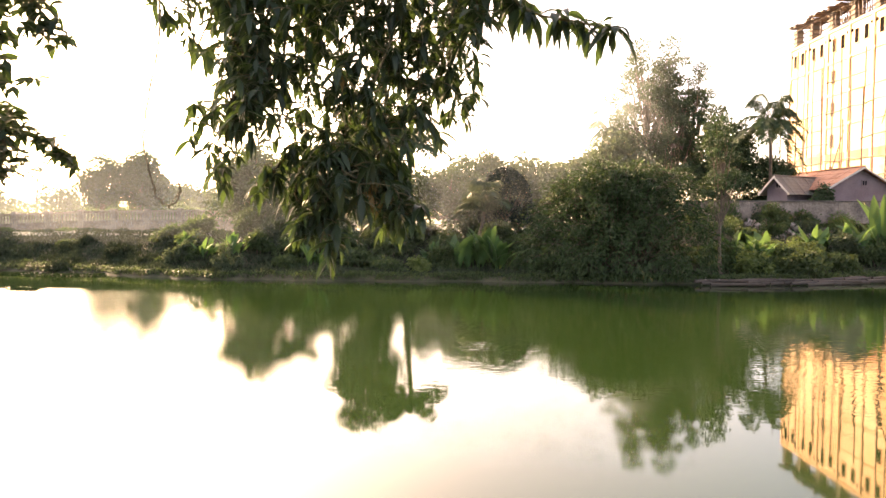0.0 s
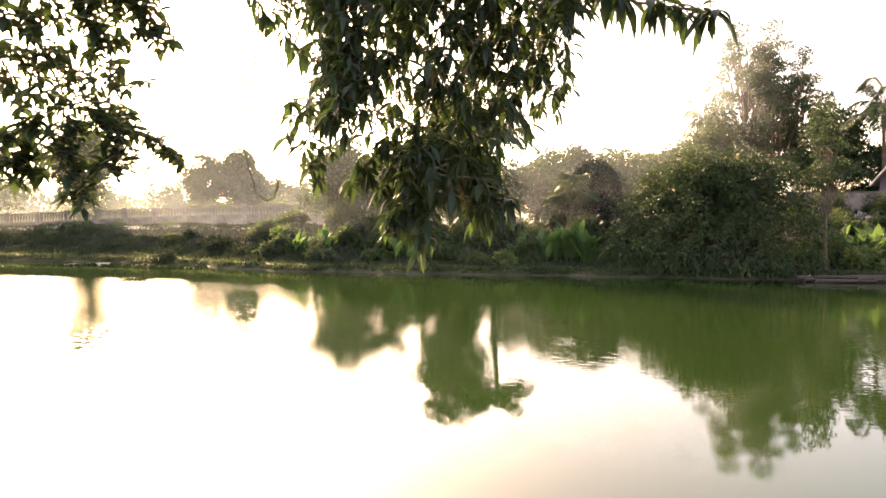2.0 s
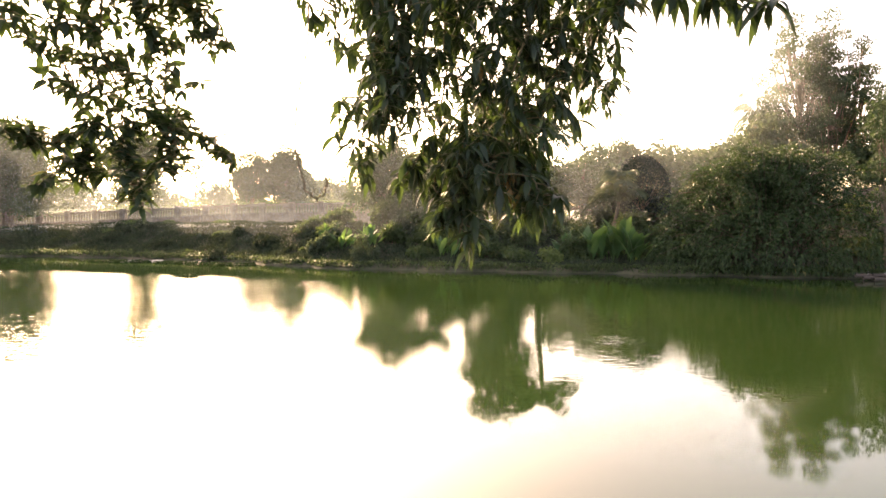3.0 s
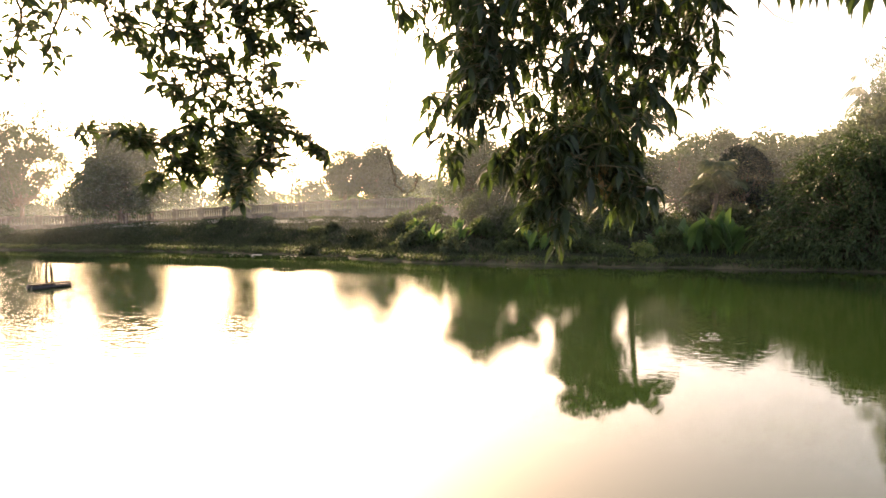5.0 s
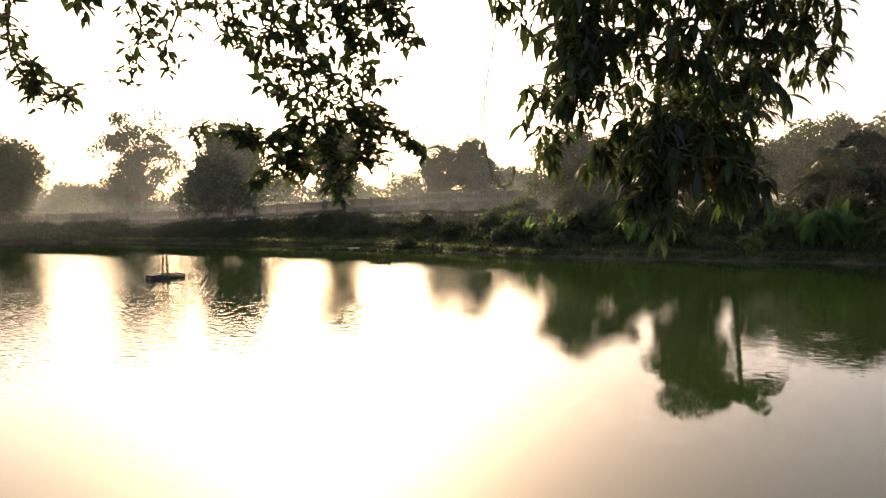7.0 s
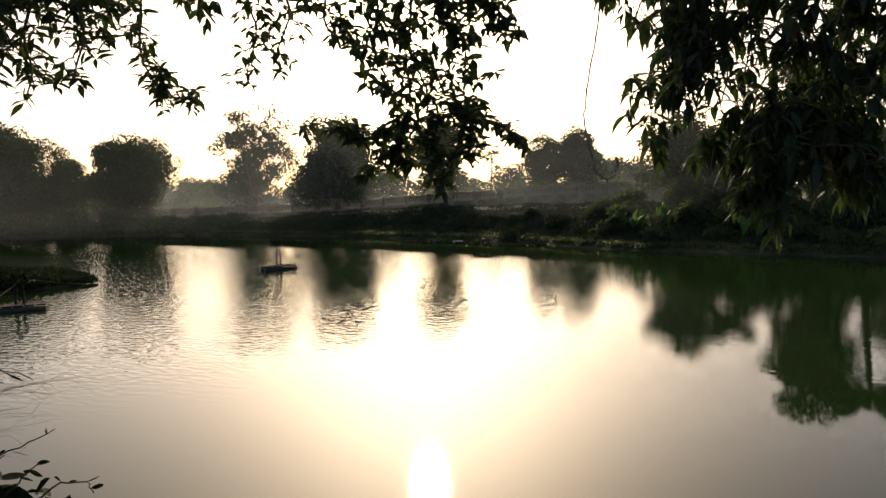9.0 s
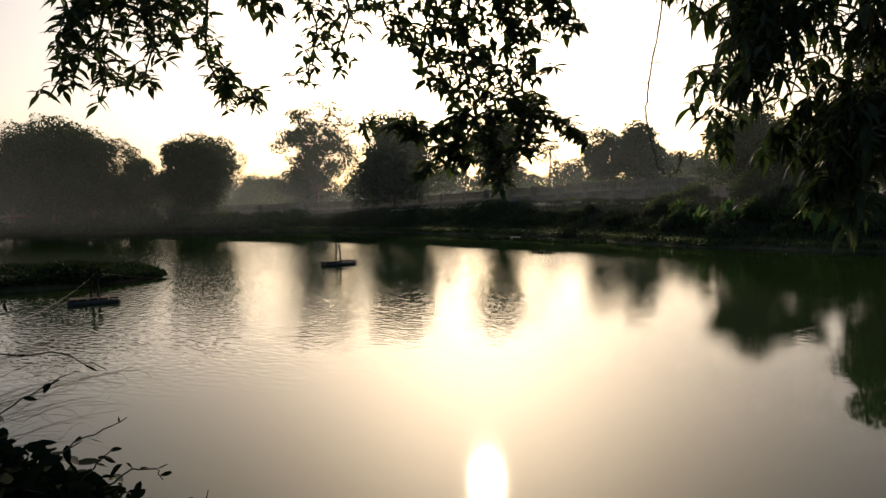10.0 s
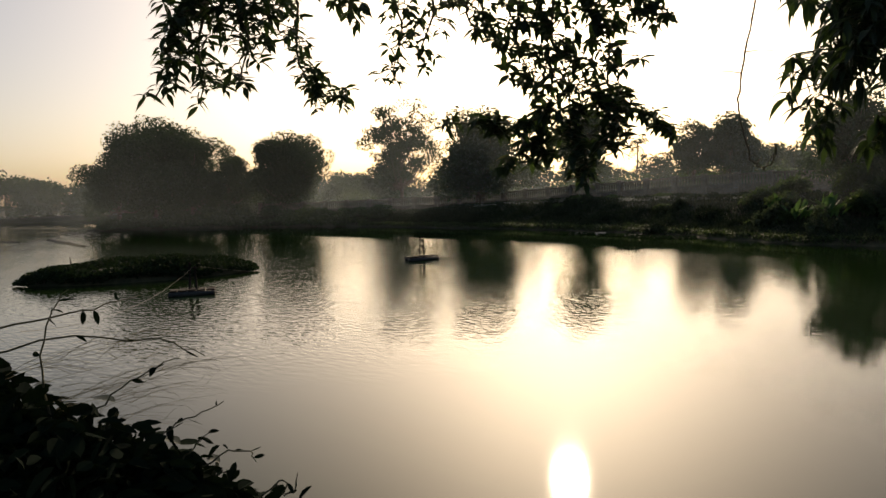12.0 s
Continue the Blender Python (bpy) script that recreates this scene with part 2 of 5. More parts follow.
M_RAFT = surface("wet_old_wood", (0.020, 0.016, 0.013), (0.068, 0.049, 0.037), 1.5, 15.0, 0.9, 0.6, random_piece=0.22)
M_WET = surface("blackened_wet_wood", (0.008, 0.007, 0.006), (0.03, 0.024, 0.02), 1.5, 15.0, 0.9, 0.6, shine=0.15)
M_FOAM = surface("white_foam_board", (0.62, 0.61, 0.57), (0.82, 0.81, 0.77), 2.0, 30.0, 0.8, 0.2)
M_BLACK = surface("dark_plastic", (0.008, 0.009, 0.010), (0.026, 0.027, 0.029), 2.0, 20.0, 0.5, 0.2)
M_ROPE = surface("pale_rope", (0.10, 0.088, 0.068), (0.20, 0.18, 0.14), 4.0, 40.0, 0.9, 0.4)
M_RUBBLE = surface("broken_stone", (0.16, 0.125, 0.105), (0.36, 0.30, 0.26), 1.2, 12.0, 0.95, 0.5)
M_LITTER = surface("pale_litter", (0.45, 0.44, 0.42), (0.75, 0.74, 0.72), 2.0, 20.0, 0.7, 0.2)


# ---- mesh helpers ----
def link_mesh(name, verts, faces, mat, parent=None, label="", smooth=False):
    me = bpy.data.meshes.new(name)
    me.from_pydata([tuple(map(float, v)) for v in verts] if not isinstance(verts, np.ndarray) else verts.tolist(), [], faces if isinstance(faces, list) else faces.tolist())
    me.materials.append(mat)
    if smooth:
        me.shade_smooth()
    ob = new(name, me)
    ob.parent = parent
    if label:
        tagged(ob, label)
    return ob


def part(name, bm, mat, parent, label="", smooth=False):
    me = bpy.data.meshes.new(name)
    bm.to_mesh(me)
    bm.free()
    me.materials.append(mat)
    if smooth:
        me.shade_smooth()
    ob = new(name, me)
    ob.parent = parent
    if label:
        tagged(ob, label)
    return ob


def piece(name, me, m, parent):
    ob = new(name, me)
    ob.parent = parent
    ob.matrix_basis = m
    return ob


def thing(name, at, label, category, group="", kind="", turn=0.0):
    ob = new(name)
    ob.empty_display_size = 0.3
    ob.matrix_basis = pose(*at, 0, 0, turn)
    return tagged(ob, label, category, group, kind)


def box(bm, at, size, turn=0.0, bevel=0.0):
    made = bmesh.ops.create_cube(bm, size=1.0, matrix=pose(*at, 0, 0, turn) @ Matrix.Diagonal((*size, 1)))
    if bevel:
        edges = {ed for v in made["verts"] for ed in v.link_edges}
        bmesh.ops.bevel(bm, geom=list(edges), offset=bevel, segments=1, affect="EDGES")
    return made


def box_mesh(name, size, mat, bevel=0.01):
    bm = bmesh.new()
    box(bm, (0, 0, 0), size, 0, bevel)
    me = bpy.data.meshes.new(name)
    bm.to_mesh(me)
    bm.free()
    me.materials.append(mat)
    return me


def tube(points, radii, sides=6):
    """Verts and faces of a closed tapered tube along points."""
    pts = np.array([tuple(p) for p in points], float)
    tan = np.gradient(pts, axis=0)
    tan /= np.linalg.norm(tan, axis=1, keepdims=True) + 1e-9
    ref = np.where(np.abs(tan[:, 2:3]) < 0.9, [[0, 0, 1.0]], [[1.0, 0, 0]])
    u = np.cross(tan, ref)
    u /= np.linalg.norm(u, axis=1, keepdims=True) + 1e-9
    v = np.cross(tan, u)
    ang = np.linspace(0, 2 * np.pi, sides, endpoint=False)
    r = np.array(radii, float)[:, None, None]
    ring = pts[:, None] + r * (np.cos(ang)[None, :, None] * u[:, None] + np.sin(ang)[None, :, None] * v[:, None])
    faces = []
    for i in range(len(pts) - 1):
        for j in range(sides):
            k = (j + 1) % sides
            faces.append((i * sides + j, i * sides + k, (i + 1) * sides + k, (i + 1) * sides + j))
    faces.append(tuple(range(sides)))
    faces.append(tuple((len(pts) - 1) * sides + j for j in reversed(range(sides))))
    return ring.reshape(-1, 3), faces


def tubes(name, runs, mat, parent, label="", sides=6):
    verts, faces, base = [], [], 0
    for points, radii in runs:
        v, f = tube(points, radii, sides)
        verts.append(v)
        faces += [tuple(i + base for i in q) for q in f]
        base += len(v)
    return link_mesh(name, np.concatenate(verts), faces, mat, parent, label, True)


def unit(v):
    return v / (np.linalg.norm(v, axis=-1, keepdims=True) + 1e-9)


def leaves(name, base, way, length, width, mat, parent, rng, label="", droop=0.25, full=False):
    """One mesh of many leaves: each a folded, drooping blade from base along way."""
    n = len(base)
    way = unit(way)
    side = unit(np.cross(way, rng.normal(size=(n, 3))))
    top = np.cross(side, way)
    length, width = np.broadcast_to(length, n)[:, None], np.broadcast_to(width, n)[:, None]
    mid = base + way * length * 0.5 + top * width * 0.18
    tip = base + way * length - np.array([[0, 0, 1.0]]) * length * droop
    if full:
        sag = np.array([[0, 0, -1.0]]) * length * droop
        rows = [base]
        for t, w in ((0.22, 0.36), (0.5, 0.5), (0.78, 0.36)):
            p = base + way * length * t + sag * t * t
            rows += [p + side * width * w + top * width * w * 0.35, p - side * width * w + top * width * w * 0.35]
        verts = np.stack(rows + [tip], 1).reshape(-1, 3)
        k = 8 * np.arange(n)[:, None]
        faces = np.concatenate([k + [0, 1, 3, 7], k + [0, 7, 4, 2]]).tolist() + np.concatenate([k + [3, 5, 7], k + [7, 6, 4]]).tolist()
    else:
        verts = np.stack([base, mid + side * width * 0.5, tip, mid - side * width * 0.5], 1).reshape(-1, 3)
        faces = np.arange(4 * n).reshape(n, 4)
    ob = link_mesh(name, verts, faces, mat, parent, label)
    return ob


def ball(rng, n):
    return unit(rng.normal(size=(n, 3)))


# ---- the ground and the pond ----
FAR_X = np.array([-150.0, -122, -108, -101, -96, -85.6, -75, -66, -57, -47.5, -40, -33, -26, -20, -15, -6, 0, 6.6, 14, 18.6, 25, 34, 45, 60])
FAR_Y = np.array([150.0, 120, 90, 48, 29.0, 35.8, 41.2, 44.4, 45.8, 46.0, 46.0, 45.2, 43.8, 41.8, 39.2, 38.2, 38.2, 37.8, 37.2, 37.6, 39.6, 41, 36, 30])


def smooth(v):
    v = np.clip(v, 0, 1)
    return v * v * (3 - 2 * v)


def wobble(x, y):
    return 0.5 * np.sin(0.31 * x + 1.3 * np.sin(0.17 * y)) + 0.5 * np.sin(0.27 * y + 0.9 * np.sin(0.23 * x + 2))


def shore(x):
    return np.interp(x, FAR_X, FAR_Y) + 0.25 * np.sin(1.1 * x) + 0.15 * np.sin(2.7 * x + 1)


def height(x, y):
    x, y = np.asarray(x, float), np.asarray(y, float)
    far = (y - shore(x)) * 0.93
    near = (4.6 + 0.3 * np.sin(0.9 * x) - y - 0.95 * np.maximum(0, -x - 2.6)) * np.where(x < -2.6, 0.75, 1.0)
    ends = np.maximum(x - 62, -x - 158 + 0.12 * y)
    land = np.maximum(np.maximum(far, ends), near)
    top = 1.1 + 1.15 * smooth((x + 70) / 38) + 1.25 * smooth((x - 2) / 14)
    bank = 0.28 * smooth(land / 0.5) + (top - 0.28) * smooth((land - 0.6) / (6.0 + 5.0 * smooth((x + 14) / 12))) + 0.10 * wobble(x * 2.2, y * 2.2) * smooth(land / 3)
    own = 1.85 * smooth(land / 4.2) + 0.08 * wobble(x * 3, y * 3) * smooth(land / 1.5)
    up = np.where(near >= np.maximum(far, ends), own, bank)
    return np.where(land > 0, up, np.maximum(land * 0.35, -1.6))


def ground_at(x, y):
    return float(height(x, y))


def make_ground():
    fine_x, fine_y = np.arange(-175, 75, 1.0), np.concatenate([np.arange(-12, 14, 0.5), np.arange(14, 30, 4.0), np.arange(30, 62, 0.5), np.arange(62, 175, 2.5)])
    far_out = np.array([12, 30, 70, 150, 320, 700, 1500, 3000.0])
    xs = np.concatenate([-175 - far_out[::-1], fine_x, 75 + far_out])
    ys = np.concatenate([-12 - far_out[::-1], fine_y, 175 + far_out])
    gx, gy = np.meshgrid(xs, ys)
    z = height(gx, gy)
    verts = np.stack([gx, gy, z], -1).reshape(-1, 3)
    nx, ny = len(xs), len(ys)
    i = (np.arange(ny - 1)[:, None] * nx + np.arange(nx - 1)).ravel()
    ob = link_mesh("ground", verts, np.stack([i, i + 1, i + nx + 1, i + nx], 1), M_GROUND, None, "", True)
    tagged(ob, "earth banks with patchy grass round the pond", "ground", kind="structure")


make_ground()
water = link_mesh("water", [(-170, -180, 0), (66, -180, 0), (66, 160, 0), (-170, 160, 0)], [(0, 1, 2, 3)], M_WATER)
tagged(water, "still green pond water with small ripples", "water", kind="structure")


# ---- trees, bushes and palms ----
def tree(at, tall, wide, label, seed, mat=None, trunk=0.3, clumps=26, per=170, leaf=0.34, lean=0.0, girth=0.18, flat=1.0, name="tree", group="", open_crown=0.0, skirt=0.0):
    """A tapered trunk with limbs to every clump of the crown; the clumps are loose shells of leaves with gaps between."""
    rng = np.random.default_rng(seed)
    x, y = at
    root = thing(name, (x, y, ground_at(x, y) - 0.05), label, "tree", group)
    mat = mat or M_TREE
    bole = tall * trunk
    mid, rad = np.array([lean * 0.6, 0, bole + (tall - bole) * 0.5]), np.array([wide / 2, wide / 2 * 0.85, (tall - bole) / 2])
    spine = [(lean * 0.3 * t * t + 0.06 * math.sin(5 * t + seed), 0.05 * math.cos(4 * t + seed), t * tall * 0.8) for t in np.linspace(0, 1, 9)]
    runs = [(spine, [girth * (1.25 - 1.1 * t) * (1.35 if t == 0 else 1) for t in np.linspace(0, 1, 9)])]
    clumps = int(clumps * 1.5)
    centres = ball(rng, clumps) * rng.uniform(0.3, 1.0, (clumps, 1)) ** 0.8
    centres[:, 2] = np.clip(centres[:, 2], -0.9, 0.9) * flat
    centres[:, :2] *= 1 + 0.75 * np.clip(-centres[:, 2:], 0, 0.9) * skirt
    bulge = 1 + 0.16 * np.sin(centres[:, :1] * 3.1 + seed) * np.cos(centres[:, 1:2] * 2.7 + centres[:, 2:] * 2 + seed * 0.7)
    centres = centres * bulge * rad + mid
    size = rng.uniform(0.10, 0.27, clumps) * min(wide, (tall - bole) * 1.2) * (1 - 0.6 * open_crown)
    pts, ways, sizes = [], [], []
    for c, s in zip(centres, size):
        t0 = np.clip((c[2] - 0.25 * tall) / (0.8 * tall), 0.25, 0.85)
        k = spine[int(t0 * 8)]
        bend = (np.array(k) * 0.45 + c * 0.55) - [0, 0, 0.12 * tall * 0.5]
        runs.append(([k, tuple(bend), tuple(c)], [girth * 0.42 * (1.1 - t0), girth * 0.24, girth * 0.07]))
        m = max(14, int(1.6 * per * (s / size.mean()) ** 2))
        d = ball(rng, m)
        deep = np.where(rng.uniform(0, 1, (m, 1)) < 0.22, rng.uniform(0.2, 0.8, (m, 1)), rng.uniform(0.8, 1.0, (m, 1)))
        rr = s * deep * (1 + 0.20 * np.sin(d[:, :1] * 5 + seed) * np.cos(d[:, 1:2] * 6) + 0.12 * np.sin(d[:, 2:] * 9 + d[:, :1] * 7))
        sizes.append(np.full(m, np.clip(math.sqrt((1.7 - 0.9 * open_crown) * math.pi * s * s / (0.31 * m)), 0.16, 0.62)))
        pts.append(c + d * rr * [1, 1, 0.7])
        ways.append(np.cross(d, rng.normal(size=(m, 3))) * 0.9 + d * 0.2)
    tubes("trunk", runs, M_BARK, root, "", 7)
    pts, ways = np.concatenate(pts), np.concatenate(ways)
    n = len(pts)
    leaf = np.maximum(np.concatenate(sizes), 0.6 * leaf)
    leaves("crown", pts, ways, rng.uniform(0.55, 1.05, n) * leaf, rng.uniform(0.6, 1.0, n) * leaf, mat, root, rng, "", 0.05)
    return root


def bush(at, wide, tall, label, seed, mat=None, n=1500, leaf=0.28, slim=0.5, deep=None, name="bush", droop=0.25, stems=9, group="", sink=0.0):
    """Stems from the ground and an uneven rounded mass of leaves that reaches down to it."""
    rng = np.random.default_rng(seed)
    x, y = at
    root = thing(name, (x, y, ground_at(x, y) - 0.05 - sink), label, "bush", group)
    deep = deep or wide * 0.8
    lumps = max(5, int(wide * 3))
    c = ball(rng, lumps) * rng.uniform(0.3, 0.75, (lumps, 1))
    c = np.abs(c) * [1, 1, 1] * np.sign(rng.normal(size=(lumps, 3)) + [0, 0, 9])
    c = c * [wide / 2, deep / 2, tall * 0.8] + [0, 0, tall * 0.12]
    who = rng.integers(0, lumps, n)
    d = ball(rng, n)
    r = np.array([wide, deep, tall]) * rng.uniform(0.15, 0.24, (n, 1)) * rng.uniform(0.5, 1.05, (n, 1))
    p = c[who] + d * r
    p[:, 2] = np.abs(p[:, 2])
    edge = (p[:, 0] / (wide / 2)) ** 2 + (p[:, 1] / (deep / 2)) ** 2 + (p[:, 2] / tall) ** 2
    p = p[edge < 1.15]
    d = d[edge < 1.15]
    runs = []
    for k in range(stems):
        q = c[k % lumps]
        runs.append(([(q[0] * 0.25, q[1] * 0.25, -0.1), (q[0] * 0.55, q[1] * 0.55, q[2] * 0.55), tuple(q)], [0.035, 0.025, 0.008]))
    tubes("stem", runs, M_BARK, root, "", 5)
    m = len(p)
    leaves("foliage", p, d + rng.normal(size=(m, 3)) * 0.7 + [0, 0, 0.1 - droop], rng.uniform(0.7, 1.35, m) * leaf, rng.uniform(0.7, 1.2, m) * leaf * slim, mat or M_SHRUB, root, rng, "", droop)
    return root


def dome_tree(at, wide, top):
    """A tree clipped to a smooth dome: short stem, forked limbs and a close shell of small leaves."""
    rng = np.random.default_rng(26)
    g = ground_at(*at)
    root = thing("clipped_tree", (at[0], at[1], g - 0.05), "dark tree clipped into a smooth dome", "tree")
    tall = top - g
    runs = [([(0, 0, 0), (0.05, 0, tall * 0.3), (0, 0.03, tall * 0.6)], [0.14, 0.11, 0.06])]
    for k in range(9):
        az = k * 0.7
        runs.append(([(0.04, 0, tall * 0.28), (0.3 * wide * math.cos(az), 0.3 * wide * math.sin(az), tall * 0.55), (0.42 * wide * math.cos(az), 0.42 * wide * math.sin(az), tall * 0.7)], [0.06, 0.04, 0.015]))
    tubes("trunk", runs, M_BARK, root, "", 7)
    n = 7000
    d = ball(rng, n)
    d[:, 2] = np.where(d[:, 2] < -0.35, -d[:, 2], d[:, 2])
    r = rng.uniform(0.9, 1.0, (n, 1)) * (1 + 0.03 * np.sin(d[:, :1] * 9) * np.cos(d[:, 1:2] * 8))
    p = d * r * [wide / 2, wide / 2, tall * 0.55] + [0, 0, tall * 0.44]
    leaves("crown", p, np.cross(d, rng.normal(size=(n, 3))) + d * 0.25, rng.uniform(0.1, 0.18, n), rng.uniform(0.07, 0.12, n), M_DOME, root, rng, "", 0.05)
    return root


def palm(at, tall, spread, label, seed, fronds=15, name="palm_tree", mat=None, girth=0.14, leaflets=26, low=-0.7, high=2.2, hang=0.55):
    rng = np.random.default_rng(seed)
    x, y = at
    root = thing(name, (x, y, ground_at(x, y) - 0.05), label, "palm")
    spine = [(0.25 * math.sin(2.2 * t + seed), 0.1 * t, t * tall) for t in np.linspace(0, 1, 10)]
    tubes("trunk", [(spine, [girth * (1.5 if t == 0 else 1.1 - 0.4 * t + 0.04 * (i % 2)) for i, t in enumerate(np.linspace(0, 1, 10))])], M_BARK, root, "", 8)
    head = np.array(spine[-1])
    for k in range(fronds):
        az = k * 2.4 + rng.uniform(-0.2, 0.2)
        rise = rng.uniform(low, high)
        out = np.array([math.cos(az), math.sin(az), 0])
        s = np.linspace(0, 1, 9)
        rib = head + np.outer(s, out) * spread * 0.5 * (1 - 0.25 * max(rise, 0)) + np.outer(s * rise * 0.9 - s ** 2 * (0.55 + 0.35 * abs(rise)), [0, 0, 1]) * spread * 0.5
        v, f = tube(rib, np.linspace(0.035, 0.008, 9), 4)
        base, way, ln = [], [], []
        across = np.cross(out, [0, 0, 1])
        for t in np.linspace(0.12, 1, leaflets):
            p = np.array([np.interp(t, s, rib[:, i]) for i in range(3)])
            for sg in (-1, 1):
                base.append(p)
                way.append(sg * across * 0.9 + out * 0.5 + [0, 0, -hang + rng.uniform(-0.2, 0.2)])
                ln.append(spread * 0.17 * math.sin(0.35 + 2.5 * t) + 0.08)
        base, way, ln = np.array(base), np.array(way), np.array(ln)
        n = len(base)
        way = unit(way)
        side = unit(np.cross(way, rng.normal(size=(n, 3)) * 0.3 + out))
        w = 0.019 * spread ** 0.5
        lv = np.stack([base, base + way * ln[:, None] * 0.4 + side * w, base + way * ln[:, None] - [0, 0, 1] * ln[:, None] * 0.3, base + way * ln[:, None] * 0.4 - side * w], 1).reshape(-1, 3)
        faces = f + [tuple(q) for q in (np.arange(4 * n).reshape(n, 4) + len(v)).tolist()]
        link_mesh("frond", np.concatenate([v, lv]), faces, mat or M_TREE, root)
    return root


def blade_mesh(name, mat, width=0.28, curl=0.35):
    """A large paddle leaf one unit tall: a stalk, then a folded blade that arches over."""
    rows, verts, faces = 9, [], []
    for i in range(rows):
        t = i / (rows - 1)
        w = 0.012 if t < 0.25 else width * 0.5 * math.sin(math.pi * min(1, 0.04 + (t - 0.22) / 0.80)) ** 0.7
        z, yy = t * (1 - 0.25 * curl * t * t), curl * t ** 2.4
        verts += [(-w, yy + 0.25 * w, z), (0, yy, z), (w, yy + 0.25 * w, z)]
    for i in range(rows - 1):
        for j in range(2):
            b = i * 3 + j
            faces.append((b, b + 1, b + 4, b + 3))
    me = bpy.data.meshes.new(name)
    me.from_pydata(verts, [], faces)
    me.materials.append(mat)
    me.shade_smooth()
    return me


BLADES = [blade_mesh("leaf", M_BROAD, w, c) for w, c in ((0.23, 0.22), (0.20, 0.45), (0.26, 0.65))]


def paddle_plant(at, tall, n, label, seed, spread=0.5, name="banana_plant", group="broad-leaved plants on the bank", slim=1.0):
    rng = np.random.default_rng(seed)
    x, y = at
    root = thing(name, (x, y, ground_at(x, y) - 0.03), label, "plant", group)
    for k in range(n):
        r, az = spread * math.sqrt(rng.uniform(0, 1)), rng.uniform(0, 2 * math.pi)
        h = tall * rng.uniform(0.6, 1.05)
        piece("leaf", BLADES[k % 3], pose(r * math.cos(az), r * math.sin(az), 0, rng.uniform(-20, 14), rng.uniform(-18, 18), rng.uniform(0, 360)) @ Matrix.Diagonal((slim * h * rng.uniform(0.8, 1.2), h, h, 1)), root)
    return root


# the row of trees behind the far bank, from the west point to the houses in the east
tree((-91.2, 36.9), 12.4, 13.6, "broad dark rain tree with spreading crown on the point", 11, clumps=64, per=640, leaf=0.27, trunk=0.14, girth=0.5, skirt=0.2)
tree((-94.8, 33.2), 9.2, 8.6, "dark tree with spreading boughs at the tip of the point", 44, clumps=28, per=400, leaf=0.27, trunk=0.16, girth=0.25, skirt=0.3)
tree((-86.6, 39.4), 10.0, 7.4, "dark tree leaning against the rain tree", 43, clumps=26, per=400, leaf=0.27, trunk=0.04, girth=0.25, skirt=0.5)
tree((-86.6, 44.2), 9.6, 7.6, "round dark tree beside the rain tree", 12, clumps=26, per=420, leaf=0.27, trunk=0.02, girth=0.25, skirt=0.5)
tree((-82.1, 50.0), 11.4, 10.4, "dense dark mango tree behind the bank wall", 13, clumps=36, per=520, leaf=0.26, trunk=0.04, girth=0.3, skirt=0.3)
tree((-128, 96), 9.6, 12, "pale tree far off in the haze", 14, clumps=22, per=130, leaf=0.6, girth=0.25)
tree((-75.6, 65.4), 15.6, 12.8, "open-crowned teak tree with sky showing through", 215, clumps=88, per=90, leaf=0.34, trunk=0.18, girth=0.22, open_crown=0.9)
tree((-55.4, 59.7), 11.5, 9.2, "leafy tree standing on the bank before the fence", 16, clumps=42, per=380, leaf=0.26, trunk=0.02, girth=0.22, skirt=1.0)
tree((-45.2, 66.8), 10.3, 7.8, "rounded tree behind the fence", 17, clumps=22, per=160, leaf=0.42, girth=0.2)
tree((-34.0, 69.4), 6.9, 5.6, "small rounded tree behind the balustrade", 18, clumps=20, per=170, leaf=0.3, trunk=0.28, girth=0.13, group="trees behind the balustrade")
tree((-30.5, 70.2), 7.4, 6.3, "rounded tree behind the balustrade", 19, clumps=26, per=180, leaf=0.32, trunk=0.25, girth=0.15, group="trees behind the balustrade")
tree((-14.4, 52.8), 7.0, 5.4, "spreading tree at the end of the balustrade", 20, clumps=28, per=190, leaf=0.32, trunk=0.12, girth=0.18, skirt=0.5)
tree((-10.6, 50.2), 6.2, 3.4, "bushy tree above the bank", 21, clumps=20, per=180, leaf=0.3, trunk=0.08, girth=0.16, skirt=0.6)
tree((-5.2, 48), 9.4, 5.4, "tall leafy tree on the bank", 22, clumps=40, per=190, leaf=0.3, trunk=0.03, girth=0.16, skirt=0.8)
palm((-2.1, 46), 6.6, 6.6, "young coconut palm with arching fronds", 23, girth=0.2)
palm((2.4, 44.6), 2.7, 5.0, "short palm with pale dry fronds", 24, fronds=18, mat=M_PALM, leaflets=32, low=0.5, high=2.4, hang=0.12)
tree((2.9, 56), 6.2, 6.0, "olive-brown tree behind the palms", 25, mat=M_DRY, clumps=24, per=170, leaf=0.32, trunk=0.15)
dome_tree((4.1, 46.4), 3.7, 7.0)
tree((8.5, 60), 6.4, 7.5, "low hedge of olive trees behind the bank", 27, mat=M_DRY, clumps=26, per=150, leaf=0.34, trunk=0.1)
tree((13.5, 60), 7.0, 7.0, "olive tree behind the bamboo", 28, mat=M_DRY, clumps=24, per=150, leaf=0.34, trunk=0.1)
tree((19.0, 65.5), 17.2, 7.4, "tall old tree with tiered crown", 29, clumps=70, per=150, leaf=0.3, trunk=0.15, girth=0.3, open_crown=0.6, flat=0.95)
